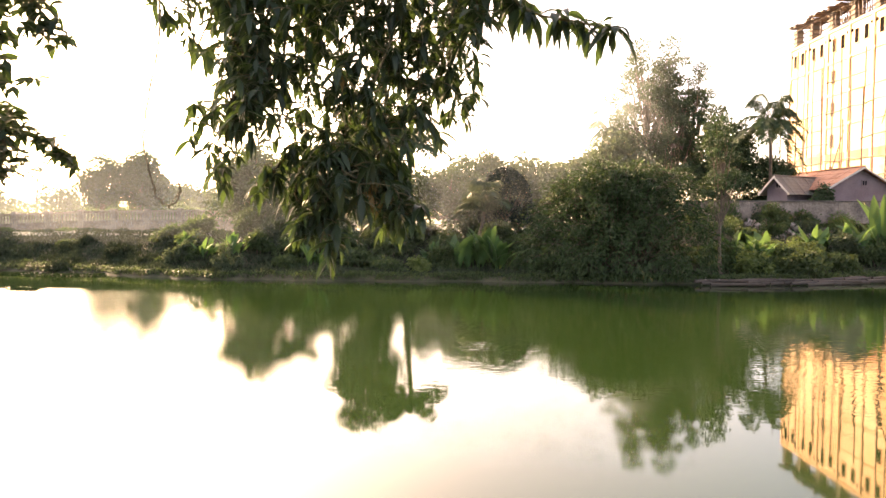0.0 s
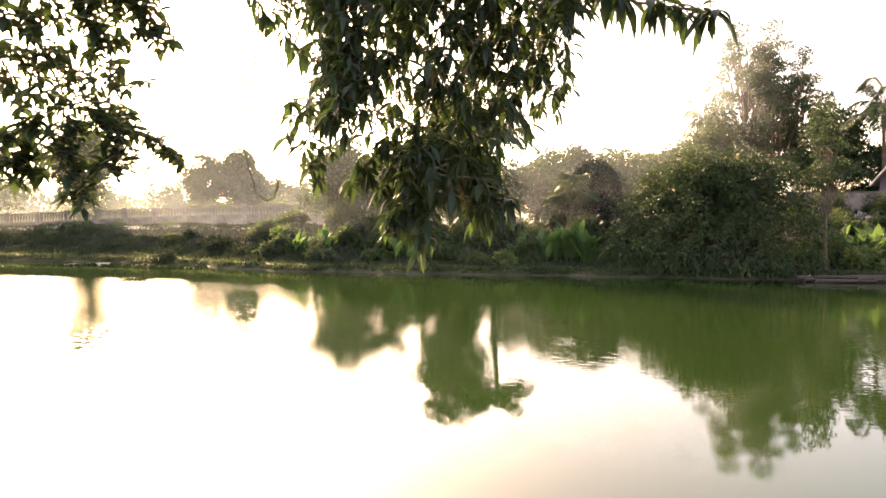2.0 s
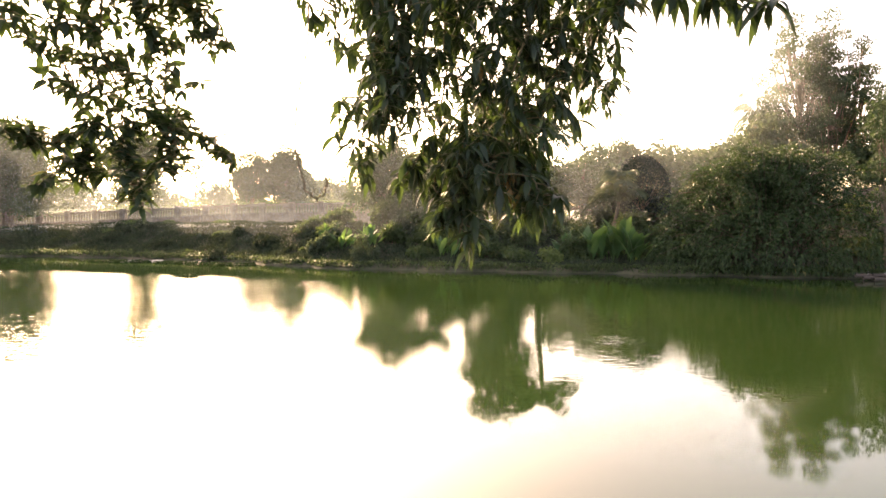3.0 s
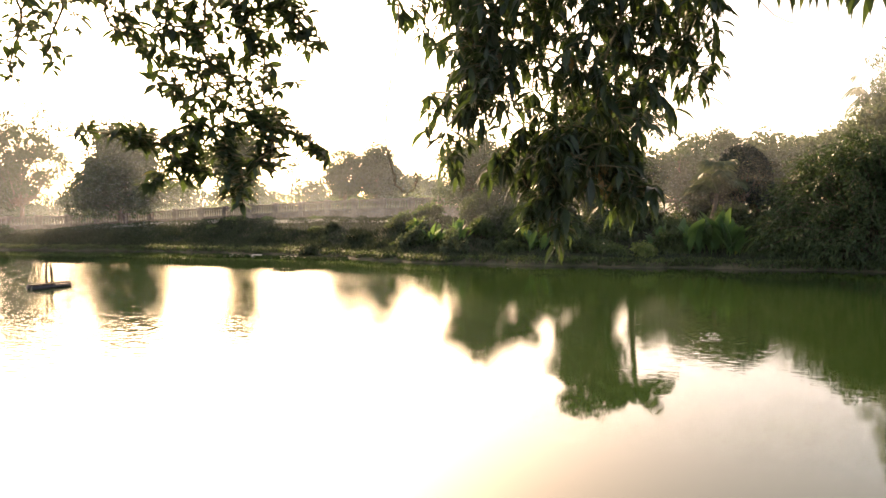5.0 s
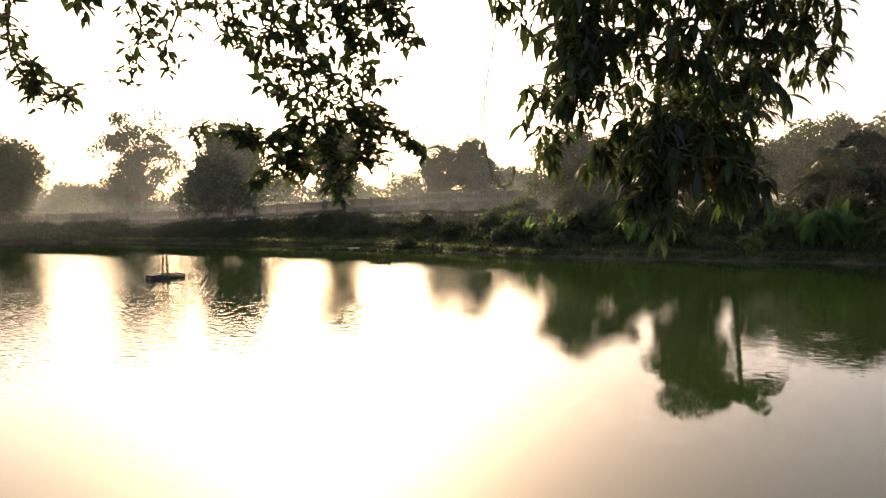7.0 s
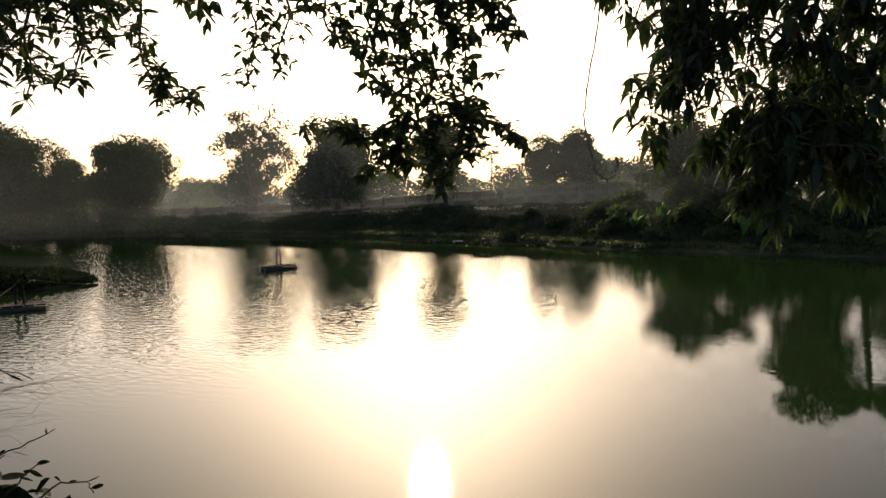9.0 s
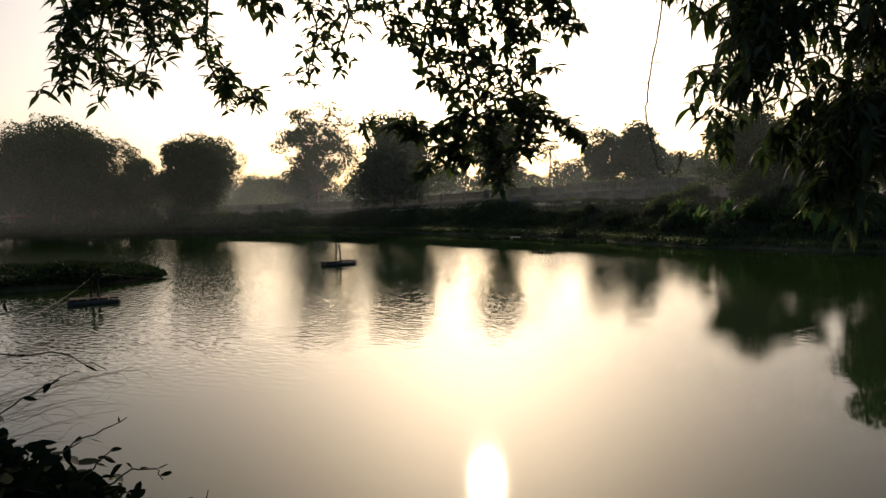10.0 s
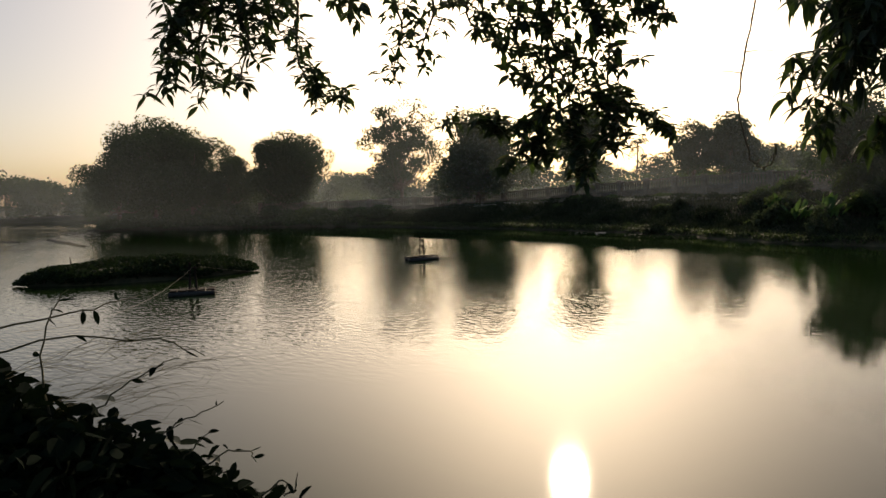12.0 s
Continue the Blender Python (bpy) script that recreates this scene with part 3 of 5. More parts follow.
tree((23.2, 65.0), 15.2, 5.4, "tall tree with tiered crown behind the bamboo", 38, clumps=50, per=130, leaf=0.3, trunk=0.14, girth=0.26, open_crown=0.72)
tree((20.6, 63), 12.4, 5.0, "slender tree beside the tall ones", 30, clumps=40, per=110, leaf=0.3, trunk=0.2, girth=0.22, open_crown=0.72)
palm((14.6, 63.5), 8.2, 5.0, "coconut palm behind the bamboo", 31)
palm((25.4, 54.8), 7.6, 6.0, "tall coconut palm near the house", 32, fronds=24, leaflets=36, hang=0.3)
tree((22.9, 57.5), 8.6, 5.4, "dark dense tree under the palm", 33, clumps=28, per=210, leaf=0.32, trunk=0.1, girth=0.2, skirt=1.0)
tree((26.4, 57.0), 5.6, 4.0, "small tree behind the house", 34, clumps=18, per=150, leaf=0.28, trunk=0.1, girth=0.1)
tree((15.7, 39.4), 9.0, 2.6, "thin young tree at the water's edge", 35, clumps=30, per=34, leaf=0.26, trunk=0.45, girth=0.085, open_crown=0.5)
tree((-42, 108), 7.6, 10.0, "pale tree far behind the fence", 36, clumps=20, per=120, leaf=0.55)
palm((-55.5, 95), 8.0, 5.0, "distant palm behind the trees", 37, fronds=13, leaflets=14)


# the hazy woods behind the fence
for k in range(20):
    rng = np.random.default_rng(700 + k)
    az, far = radians(4 + 3.1 * k + rng.uniform(-1, 1)), rng.uniform(124, 156)
    tree((-far * math.sin(az), far * math.cos(az)), rng.uniform(5.8, 8.2), rng.uniform(9, 13), "hazy tree in the woods behind the fence", 720 + k, mat=M_DRY if k % 3 == 0 else None, clumps=16, per=110, leaf=0.48, trunk=0.02, group="woods behind the fence")

# the far treeline beyond the open water
for k in range(26):
    rng = np.random.default_rng(400 + k)
    tree((-164 - 8 * rng.uniform(0, 1), 22 + k * 4.6), rng.uniform(7.0, 9.5), rng.uniform(11, 15), "tree in the far wooded shore", 60 + k, clumps=16, per=80, leaf=0.75, trunk=0.0, group="far wooded shore", skirt=1.0)

# dark undergrowth at the foot of the trees on the point
for k in range(30):
    rng = np.random.default_rng(460 + k)
    x = -99 + 1.3 * k
    bush((x, float(shore(x)) + rng.uniform(0.8, 2.0) + 3.2 * (k % 2)), rng.uniform(3.4, 5.5), rng.uniform(1.3, 2.0) * (1.5 if k % 2 else 1.0) * (1.0 if k < 18 else 0.6), "dark undergrowth at the foot of the trees", 480 + k, M_TREE, n=1100, leaf=0.34, group="undergrowth on the point")
tree((0.5, 53), 5.8, 6.4, "bushy tree behind the palms", 40, clumps=24, per=170, leaf=0.32, trunk=0.04, skirt=1.0)
tree((6.0, 55.5), 5.4, 6.2, "bushy olive tree behind the dome-shaped one", 41, mat=M_DRY, clumps=24, per=170, leaf=0.32, trunk=0.04, skirt=1.0)
tree((-10.6, 58.5), 5.2, 3.6, "bushy tree above the broad-leaved plants", 42, clumps=18, per=170, leaf=0.3, trunk=0.06, skirt=0.8)


def bamboo_clump():
    rng = np.random.default_rng(7)
    x, y = 10.5, 41.2
    root = thing("bamboo_clump", (x, y, 0.1), "huge drooping bamboo clump overhanging the water", "bamboo")
    wide, deep, tall = 14.4, 8.6, 6.7
    culms, base, way = [], [], []
    for k in range(270):
        az, f = rng.uniform(0, 2 * math.pi), rng.uniform(0.0, 1.0) ** 0.6
        out = np.array([math.cos(az) * wide / 2, math.sin(az) * deep / 2, 0]) * f * rng.uniform(0.88, 1.06)
        top = tall * math.sqrt(max(0.05, 1 - f ** 2.6)) * rng.uniform(0.88, 1.05)
        s = np.linspace(0, 1, 10)
        arch = np.sin(s * (1.5 + 1.05 * f ** 2))
        pts = np.outer(0.14 + 0.86 * s ** (1.5 - 0.5 * f), out) + np.outer(arch, [0, 0, max(top, 2.6 * (1 - 0.5 * f))])
        pts[:, 2] = np.maximum(pts[:, 2], 0.05)
        culms.append((pts, np.linspace(0.035, 0.005, 10)))
        m = 330
        t = rng.uniform(0.25, 1, m)
        p = np.stack([np.interp(t, s, pts[:, i]) for i in range(3)], 1)
        d = ball(rng, m) * [1, 1, 0.8]
        base.append(p + d * rng.uniform(0.05, 0.55, (m, 1)) - [0, 0, 0.25] * rng.uniform(0, 1, (m, 1)))
        way.append(d * 0.9 + unit(out + 1e-6) * 0.3 + [0, 0, -0.25])
    m = 9000
    az, f = rng.uniform(0, 2 * math.pi, m), rng.uniform(0.72, 1.0, m)
    hem = np.stack([np.cos(az) * f * wide / 2, np.sin(az) * f * deep / 2, rng.uniform(0.1, 1.0, m) ** 1.2 * 2.6 * (1.5 - f)], 1)
    base.append(hem)
    way.append(ball(rng, m) * 0.5 + unit(hem * [1, 1, 0]) * 0.4 + [0, 0, -0.7])
    tubes("culm", culms, M_POLE, root, "", 4)
    p, w = np.concatenate(base), np.concatenate(way)
    # leafy tufts with darker hollows between
    tuft = np.sin(p[:, 0] * 4.6 + 1.7 * np.sin(p[:, 2] * 3.3)) * np.sin(p[:, 1] * 4.1 + 1.4 * np.sin(p[:, 0] * 2.9)) * np.sin(p[:, 2] * 5.1 + p[:, 0])
    keep = (p[:, 2] > 0.12) & (tuft + rng.uniform(-0.25, 0.45, len(p)) > 0)
    p, w = p[keep], w[keep]
    n = len(p)
    leaves("foliage", p, w, rng.uniform(0.17, 0.29, n), rng.uniform(0.06, 0.10, n), M_BAMBOO, root, rng, "", 0.12)


bamboo_clump()

# undergrowth on the far bank
for k, (x, back, w, h, mat) in enumerate([
    (-30, 3.0, 2.6, 0.7, M_GRASS), (-25, 4.0, 2.4, 0.8, M_GRASS), (-21, 3.0, 2.2, 0.9, M_GRASS), (-18, 5.5, 3.0, 1.5, M_SHRUB),
    (-15.5, 3.0, 2.2, 1.0, M_SHRUB), (-11.5, 4.2, 2.6, 1.8, M_SHRUB), (-9.0, 2.6, 2.4, 1.3, M_SHRUB), (-7.5, 6.0, 3.2, 2.8, M_SHRUB),
    (-5.0, 3.2, 2.4, 1.7, M_SHRUB), (-3.2, 5.5, 3.0, 2.6, M_SHRUB), (-1.5, 2.2, 1.9, 1.2, M_YELLOW), (0.5, 5.6, 2.8, 2.6, M_SHRUB),
    (2.6, 8.0, 3.0, 2.6, M_SHRUB), (4.2, 4.2, 2.2, 1.6, M_SHRUB), (16.8, 4.2, 2.4, 1.8, M_SHRUB), (19.0, 2.4, 2.6, 1.2, M_SHRUB),
    (21.6, 3.6, 2.4, 2.2, M_YELLOW), (23.8, 2.4, 2.6, 1.5, M_SHRUB), (26.6, 3.0, 3.0, 2.1, M_SHRUB), (29.5, 3.4, 3.4, 2.4, M_SHRUB),
    (17.0, 9.0, 2.6, 2.0, M_YELLOW), (-36, 4.0, 2.6, 0.8, M_GRASS), (-45, 3.0, 3.4, 0.8, M_GRASS), (-53, 3.5, 3.4, 0.9, M_GRASS),
    (-62, 4.5, 4.0, 1.6, M_SHRUB), (-72, 5.0, 5.0, 1.8, M_SHRUB), (-83, 4.0, 6.0, 1.6, M_SHRUB), (-93, 3.0, 5.0, 1.4, M_SHRUB),
]):
    what = "yellowish leafy shrub on the far bank" if mat is M_YELLOW else "tangled green shrub on the far bank"
    bush((x, float(shore(x)) + back), w, h, what, 100 + k, mat, n=int(500 * w), leaf=0.22, group="shrubs on the far bank")
bush((27.4, 50.9), 3.0, 3.4, "dark bush before the house wall", 140, n=2200, leaf=0.24, mat=M_TREE)
for k, (x, y, w, h) in enumerate([(-68, 72, 9, 4.2), (-60, 71, 8, 3.6), (-82, 62, 9, 4.6), (-46, 77, 8, 3.6), (-39, 80, 8, 3.4), (-53, 74, 8, 3.4), (-26, 78, 7, 3.2), (-33.5, 76.5, 10, 5.2), (-29.0, 77.5, 8, 4.6)]):
    bush((x, y), w, h, "hazy green hedge behind the fence", 150 + k, M_SHRUB, n=1500, leaf=0.36, group="hedges behind the fence")

# the thicket that fills the bank behind the first shrubs
rng_bank = np.random.default_rng(55)
for k in range(84):
    if k < 40:
        x = -17 + 23 * rng_bank.uniform(0, 1)
    else:
        x = 15.5 + 19 * rng_bank.uniform(0, 1)
    back = rng_bank.uniform(1.6, 9.5) if k < 40 else rng_bank.uniform(1.6, 11.5)
    h = rng_bank.uniform(0.9, 1.7) + 0.17 * back * (1.0 if x > -14 else 0.45)
    if x > 15 and back > 5:
        h = max(1.2, h * 0.64)
    pick = rng_bank.uniform(0, 1)
    mat = M_YELLOW if pick < 0.12 and x > -6 else M_DRY if pick < 0.3 else M_SHRUB
    w = rng_bank.uniform(1.8, 3.4)
    bush((x, float(shore(x)) + back), w, h, "dense leafy shrub in the thicket on the bank", 600 + k, mat, n=int(420 * w * h ** 0.5), leaf=rng_bank.uniform(0.16, 0.3), group="thicket on the far bank")

# low weeds on the slope below the fence
for k in range(64):
    x = rng_bank.uniform(-88, -17)
    w = rng_bank.uniform(0.8, 2.4) * (1.3 if x < -55 else 1)
    bush((x, float(shore(x)) + rng_bank.uniform(0.4, 7.5)), w, w * rng_bank.uniform(0.2, 0.4), "low weedy clump on the sloping bank", 800 + k, M_SHRUB if k % 4 == 0 else M_GRASS, n=int(330 * w), leaf=0.18, stems=4, group="weeds on the slope")

# broad-leaved plants
for k, (x, back, h, n) in enumerate([(1.2, 2.6, 2.8, 14), (2.3, 3.0, 3.0, 16), (3.3, 2.6, 2.5, 11), (17.2, 3.6, 2.5, 13), (18.4, 3.2, 2.3, 15), (19.6, 3.8, 2.2, 12),
                                     (23.2, 4.0, 2.6, 11), (26.0, 4.2, 2.7, 13), (-12.6, 3.6, 1.7, 13), (-14.4, 3.2, 1.5, 12), (-16.4, 3.8, 1.6, 12), (-7.6, 3.0, 1.9, 12), (-0.4, 3.6, 1.9, 10)]):
    paddle_plant((x, float(shore(x)) + back), h * 0.95, int(n * 1.3), "clump of upright bright green paddle leaves on the bank", 200 + k)
paddle_plant((27.2, 43.6), 4.3, 13, "tall banana plant with hanging dry leaves", 230, 0.35, slim=0.55)


def grass_stuff():
    rng = np.random.default_rng(5)
    n = 80000
    x = np.where(rng.uniform(0, 1, n) < 0.7, rng.uniform(-60, 8, n), rng.uniform(-100, 36, n))
    back = rng.uniform(0.05, 1, n) ** 1.2 * np.where(x < -10, 8.5, 13)
    y = shore(x) + back
    z = height(x, y)
    tuft = 0.55 + 0.45 * np.sin(x * 1.9 + 1.3 * np.sin(y * 2.1)) * np.cos(y * 1.6)
    ln = rng.uniform(0.18, 0.5, n) * (0.5 + 0.8 * tuft) * np.where(back < 0.7, 0.6, 1)
    ob = leaves("grass", np.stack([x, y, z - 0.02], 1), np.stack([rng.normal(0, 0.45, n), rng.normal(0, 0.45, n), np.ones(n)], 1), ln, ln * 0.16 + 0.02, M_GRASS, None, rng, "", 0.12)
    tagged(ob, "rough grass and weeds covering the far bank", "grass", kind="stuff")


def shore_grass():
    """Rank grass that hangs over the water's edge."""
    rng = np.random.default_rng(8)
    n = 26000
    x = rng.uniform(-60, 36, n)
    back = rng.uniform(0.12, 1.5, n)
    y = shore(x) + back
    keep = (0.5 + 0.5 * np.sin(x * 0.9 + 2 * np.sin(x * 0.37)) + rng.uniform(-0.1, 0.6, n)) > 0.32
    x, y, back = x[keep], y[keep], back[keep]
    n = len(x)
    ln = rng.uniform(0.22, 0.55, n)
    ob = leaves("grass", np.stack([x, y, height(x, y) - 0.02], 1), np.stack([rng.normal(0, 0.4, n), rng.normal(-0.5, 0.4, n), np.ones(n) * 0.9], 1), ln, ln * 0.13 + 0.02, M_SHRUB, None, rng, "", 0.45)
    tagged(ob, "rank green grass hanging over the water's edge", "grass", kind="stuff")


def crest_grass():
    """A pale fringe of dry grass where the bank levels off below the balustrade."""
    rng = np.random.default_rng(14)
    n = 16000
    x = rng.uniform(-50, -15, n)
    y = shore(x) + 6.0 + rng.uniform(0, 1.6, n)
    keep = np.sin(x * 0.8) + 0.6 * np.sin(x * 2.3 + 1) + rng.uniform(-0.4, 1.6, n) > 0
    x, y = x[keep], y[keep]
    n = len(x)
    ln = rng.uniform(0.16, 0.36, n)
    ob = leaves("grass", np.stack([x, y, height(x, y) - 0.02], 1), np.stack([rng.normal(0, 0.4, n), rng.normal(0, 0.4, n), np.ones(n)], 1), ln, ln * 0.14 + 0.02, M_STRAW, None, rng, "", 0.2)
    tagged(ob, "pale dry grass along the crest of the bank", "grass", kind="stuff")


grass_stuff()
shore_grass()
crest_grass()


# ---- the balustrade on the far bank ----
FENCE = [(-16, 67, 4.4), (-32, 65.5, 4.2), (-49, 64.5, 3.5), (-57, 63.2, 3.15), (-64, 60, 2.9), (-75, 53, 2.8), (-84, 46.5, 2.8)]     # x, y and height of the top


def fence():
    root = thing("balustrade_fence", (0, 0, 0), "grey concrete balustrade fence along the top of the far bank", "fence", kind="structure")
    post = box_mesh("post", (0.42, 0.42, 1.95), M_CONCRETE, 0.02)
    cap = box_mesh("post_cap", (0.52, 0.52, 0.12), M_CONCRETE, 0.02)
    baluster = box_mesh("baluster", (0.17, 0.14, 0.74), M_CONCRETE, 0.02)
    rails = {}
    pts = np.array(FENCE, float)
    seg = np.concatenate([[0], np.cumsum(np.linalg.norm(np.diff(pts[:, :2], axis=0), axis=1))])
    count = int(seg[-1] / 3.0)
    place = [np.array([np.interp(k * 3.0, seg, pts[:, i]) for i in range(3)]) for k in range(count + 1)]
    for k in range(count + 1):
        p = place[k]
        piece("post", post, pose(p[0], p[1], p[2] - 1.09), root)
        piece("post_cap", cap, pose(p[0], p[1], p[2] - 0.06), root)
        if k == count:
            break
        q = place[k + 1]
        run, mid = q - p, (p + q) / 2
        turn = math.degrees(math.atan2(run[1], run[0]))
        fall = -math.degrees(math.atan2(run[2], np.linalg.norm(run[:2])))
        size = round(float(np.linalg.norm(run[:2])) - 0.42, 2)
        if size not in rails:
            rails[size] = (box_mesh("top_rail", (size, 0.26, 0.18), M_CONCRETE, 0.02), box_mesh("plinth", (size, 0.30, 1.04), M_CONCRETE, 0.02))
        piece("top_rail", rails[size][0], pose(mid[0], mid[1], mid[2] - 0.23, 0, fall, turn), root)
        piece("plinth", rails[size][1], pose(mid[0], mid[1], mid[2] - 1.58, 0, fall, turn), root)
        for j in range(9):
            w = p + run * (0.12 + 0.095 * j)
            piece("baluster", baluster, pose(w[0], w[1], w[2] - 0.69, 0, 0, turn), root)


fence()


# ---- the boundary wall, the house and the high building in the east ----
def boundary_wall():
    root = thing("boundary_wall", (0, 0, 0), "stained plaster boundary wall before the house", "wall", kind="structure")
    for k in range(7):
        x0, x1 = 17.5 + k * 2.6, 17.5 + (k + 1) * 2.6
        y0, y1 = 50.4 - 0.13 * (x0 - 17.5), 50.4 - 0.13 * (x1 - 17.5)
        turn = math.degrees(math.atan2(y1 - y0, x1 - x0))
        bm = bmesh.new()
        box(bm, ((x0 + x1) / 2, (y0 + y1) / 2, 4.0), (2.6, 0.16, 1.5), turn, 0.01)
        part("panel", bm, M_WALL, root)
        bm = bmesh.new()
        box(bm, (x0, y0, 4.02), (0.3, 0.26, 1.56), turn, 0.02)
        part("pier", bm, M_WALL, root)
        bm = bmesh.new()
        box(bm, ((x0 + x1) / 2, (y0 + y1) / 2, 4.80), (2.62, 0.3, 0.10), turn, 0.02)
        part("coping", bm, M_COPING, root, "dark weathered coping")


def gable_house(at, turn, wide, deep, eave, ridge, roof_mat, label, rows, cols):
    """A gable end that faces -y; the ridge runs back along +y."""
    z0 = ground_at(at[0], at[1])
    root = thing("house", (at[0], at[1], z0), label, "house", "", "", turn)
    eave, ridge = eave - z0, ridge - z0
    w = wide / 2
    verts = [(-w, 0, -0.1), (w, 0, -0.1), (w, 0, eave), (0, 0, ridge - 0.12), (-w, 0, eave), (-w, deep, -0.1), (w, deep, -0.1), (w, deep, eave), (0, deep, ridge - 0.12), (-w, deep, eave)]
    faces = [(0, 1, 2, 3, 4), (6, 5, 9, 8, 7), (1, 6, 7, 2), (5, 0, 4, 9), (2, 7, 8, 3), (9, 4, 3, 8)]
    link_mesh("wall", verts, faces, M_HOUSE, root)
    over, slope = 0.45, math.hypot(w + 0.45, (ridge - eave) * (w + 0.45) / w)
    ang = math.degrees(math.atan2(ridge - eave, w))
    for side in (-1, 1):
        roof = new("roof")
        roof.parent = root
        roof.matrix_basis = pose(0, -over, ridge, 0, 0, 0) @ pose(0, 0, 0, 0, side * ang, 0)
        me = box_mesh("roof_sheet", (slope / rows * 1.06, (deep + 2 * over) / cols * 0.985, 0.05), roof_mat, 0.012)
        for r in range(rows):
            for c in range(cols):
                piece("roof_sheet", me, pose(side * (r + 0.5) * slope / rows, (c + 0.5) * (deep + 2 * over) / cols, 0.02 + 0.018 * (c % 2) - 0.012 * r, 0, -side * 1.2, 0), roof)
        bm = bmesh.new()
        box(bm, (side * slope / 2, -0.04, -0.04), (slope, 0.05, 0.13), 0, 0.01)
        part("barge_board", bm, M_BARGE, roof, "pale barge board")
    bm = bmesh.new()
    box(bm, (0, -over + (deep + 2 * over) / 2, ridge + 0.06), (0.3, deep + 2 * over, 0.1), 0, 0.03)
    part("ridge_cap", bm, roof_mat, root)
    window = part("window", window_bm(0.4, 0.4), M_HOUSE, root, "small dark vent opening")
    window.matrix_basis = pose(w * 0.15, -0.02, eave + 0.2)
    bm = bmesh.new()
    box(bm, (0, 0.0, 0), (0.4, 0.03, 0.4))
    shade_panel = part("shade_panel", bm, M_OPENING_SHADE, window)
    return root


def window_bm(w, h):
    bm = bmesh.new()
    for at, size in (((-w / 2, 0, 0), (0.08, 0.1, h + 0.08)), ((w / 2, 0, 0), (0.08, 0.1, h + 0.08)), ((0, 0, h / 2), (w - 0.08, 0.1, 0.08)), ((0, 0, -h / 2), (w - 0.08, 0.1, 0.08)), ((0, 0, 0), (0.05, 0.06, h - 0.08))):
        box(bm, at, size)
    return bm


boundary_wall()
gable_house((24.9, 52.1), -58, 1.6, 5.0, 5.85, 6.72, M_TILE, "low house wing with grey-brown tiled gable roof", 6, 8)
gable_house((30.5, 51.2), 4, 4.7, 8.0, 6.0, 7.36, M_RUST, "house with rusted red sheet roof and lilac gable wall", 4, 9)


def high_building():
    x0, y0, y1, z0 = 40.0, 46.0, 81.2, 3.3
    floors, rise = 6, 3.26
    top = z0 + floors * rise
    root = thing("high_building", (0, 0, 0), "unfinished orange plastered building under bamboo scaffolding", "building")
    bm = bmesh.new()
    box(bm, (x0 + 9, (y0 + y1) / 2, (z0 + top) / 2), (18, y1 - y0, top - z0))
    part("wall", bm, M_FACADE, root)
    for k in range(floors + 1):
        bm = bmesh.new()
        tall = 0.9 if k in (1, 2) else 0.28
        box(bm, (x0 - 0.05, (y0 + y1) / 2, z0 + k * rise), (0.14, y1 - y0 + 0.1, tall), 0, 0.02)
        part("floor_band", bm, M_TRIM if k in (1, 2) else M_FACADE, root, "brick-red plaster band" if k in (1, 2) else "")
    bays = 9
    bay = (y1 - y0) / bays
    rib = box_mesh("pilaster", (0.16, 0.32, top - z0), M_FACADE, 0.02)
    for k in range(bays + 1):
        piece("pilaster", rib, pose(x0 - 0.04, y0 + min(max(k * bay, 0.16), y1 - y0 - 0.16), (z0 + top) / 2), root)
    # a solid black panel stands for the unlit room behind each window
    dark = box_mesh("shade_panel", (0.05, 0.62, 1.35), M_OPENING_SHADE, 0.0)
    trim = bpy.data.meshes.new("window")
    bm = bmesh.new()
    for at, size in (((0, 0.345, 0), (0.05, 0.05, 1.45)), ((0, -0.345, 0), (0.05, 0.05, 1.45)), ((0, 0, 0.70), (0.05, 0.64, 0.05)), ((-0.02, 0, -0.72), (0.10, 0.8, 0.09))):
        box(bm, at, size)
    bm.to_mesh(trim)
    bm.free()
    trim.materials.append(M_FACADE)
    hole = bpy.data.meshes.new("vent_shade_disc")
    bm = bmesh.new()
    bmesh.ops.create_cone(bm, cap_ends=True, segments=12, radius1=0.17, radius2=0.17, depth=0.06, matrix=pose(0, 0, 0, 0, 90, 0))
    bm.to_mesh(hole)
    bm.free()
    hole.materials.append(M_OPENING_SHADE)
    for f in range(floors):
        for k in range(bays):
            for off in (0.30, 0.70):
                if f < floors - 1 and (k * 3 + f * 5 + int(off * 10)) % 5:
                    continue
                w = piece("window", trim, pose(x0 - 0.03, y0 + (k + off) * bay, z0 + f * rise + 1.75), root)
                piece("shade_panel", dark, pose(0.005, 0, 0), w)
            if f == floors - 1:
                for off in (0.10, 0.90):
                    piece("vent_shade_disc", hole, pose(x0 - 0.02, y0 + (k + off) * bay, z0 + f * rise + 2.45), root)
    # the unfinished storey on top: columns with ties, props and a slab edge of planks
    column = box_mesh("column", (0.75, 0.75, 2.2), M_CONCRETE, 0.03)
    clamp = box_mesh("formwork_clamp", (1.0, 1.0, 0.12), M_POLE, 0.01)
    for k in range(bays + 1):
        c = piece("column", column, pose(x0 + 0.6, y0 + k * bay - (0.5 if k == bays else 0), top + 1.1), root)
        for j in range(4):
            piece("formwork_clamp", clamp, pose(0, 0, -0.75 + 0.5 * j), c)
    rng = np.random.default_rng(3)
    prop = bpy.data.meshes.new("prop")
    v, f = tube([(0, 0, 0), (0.02, 0, 1.1), (0, 0, 2.2)], [0.06, 0.055, 0.05], 6)
    prop.from_pydata(v.tolist(), [], f)
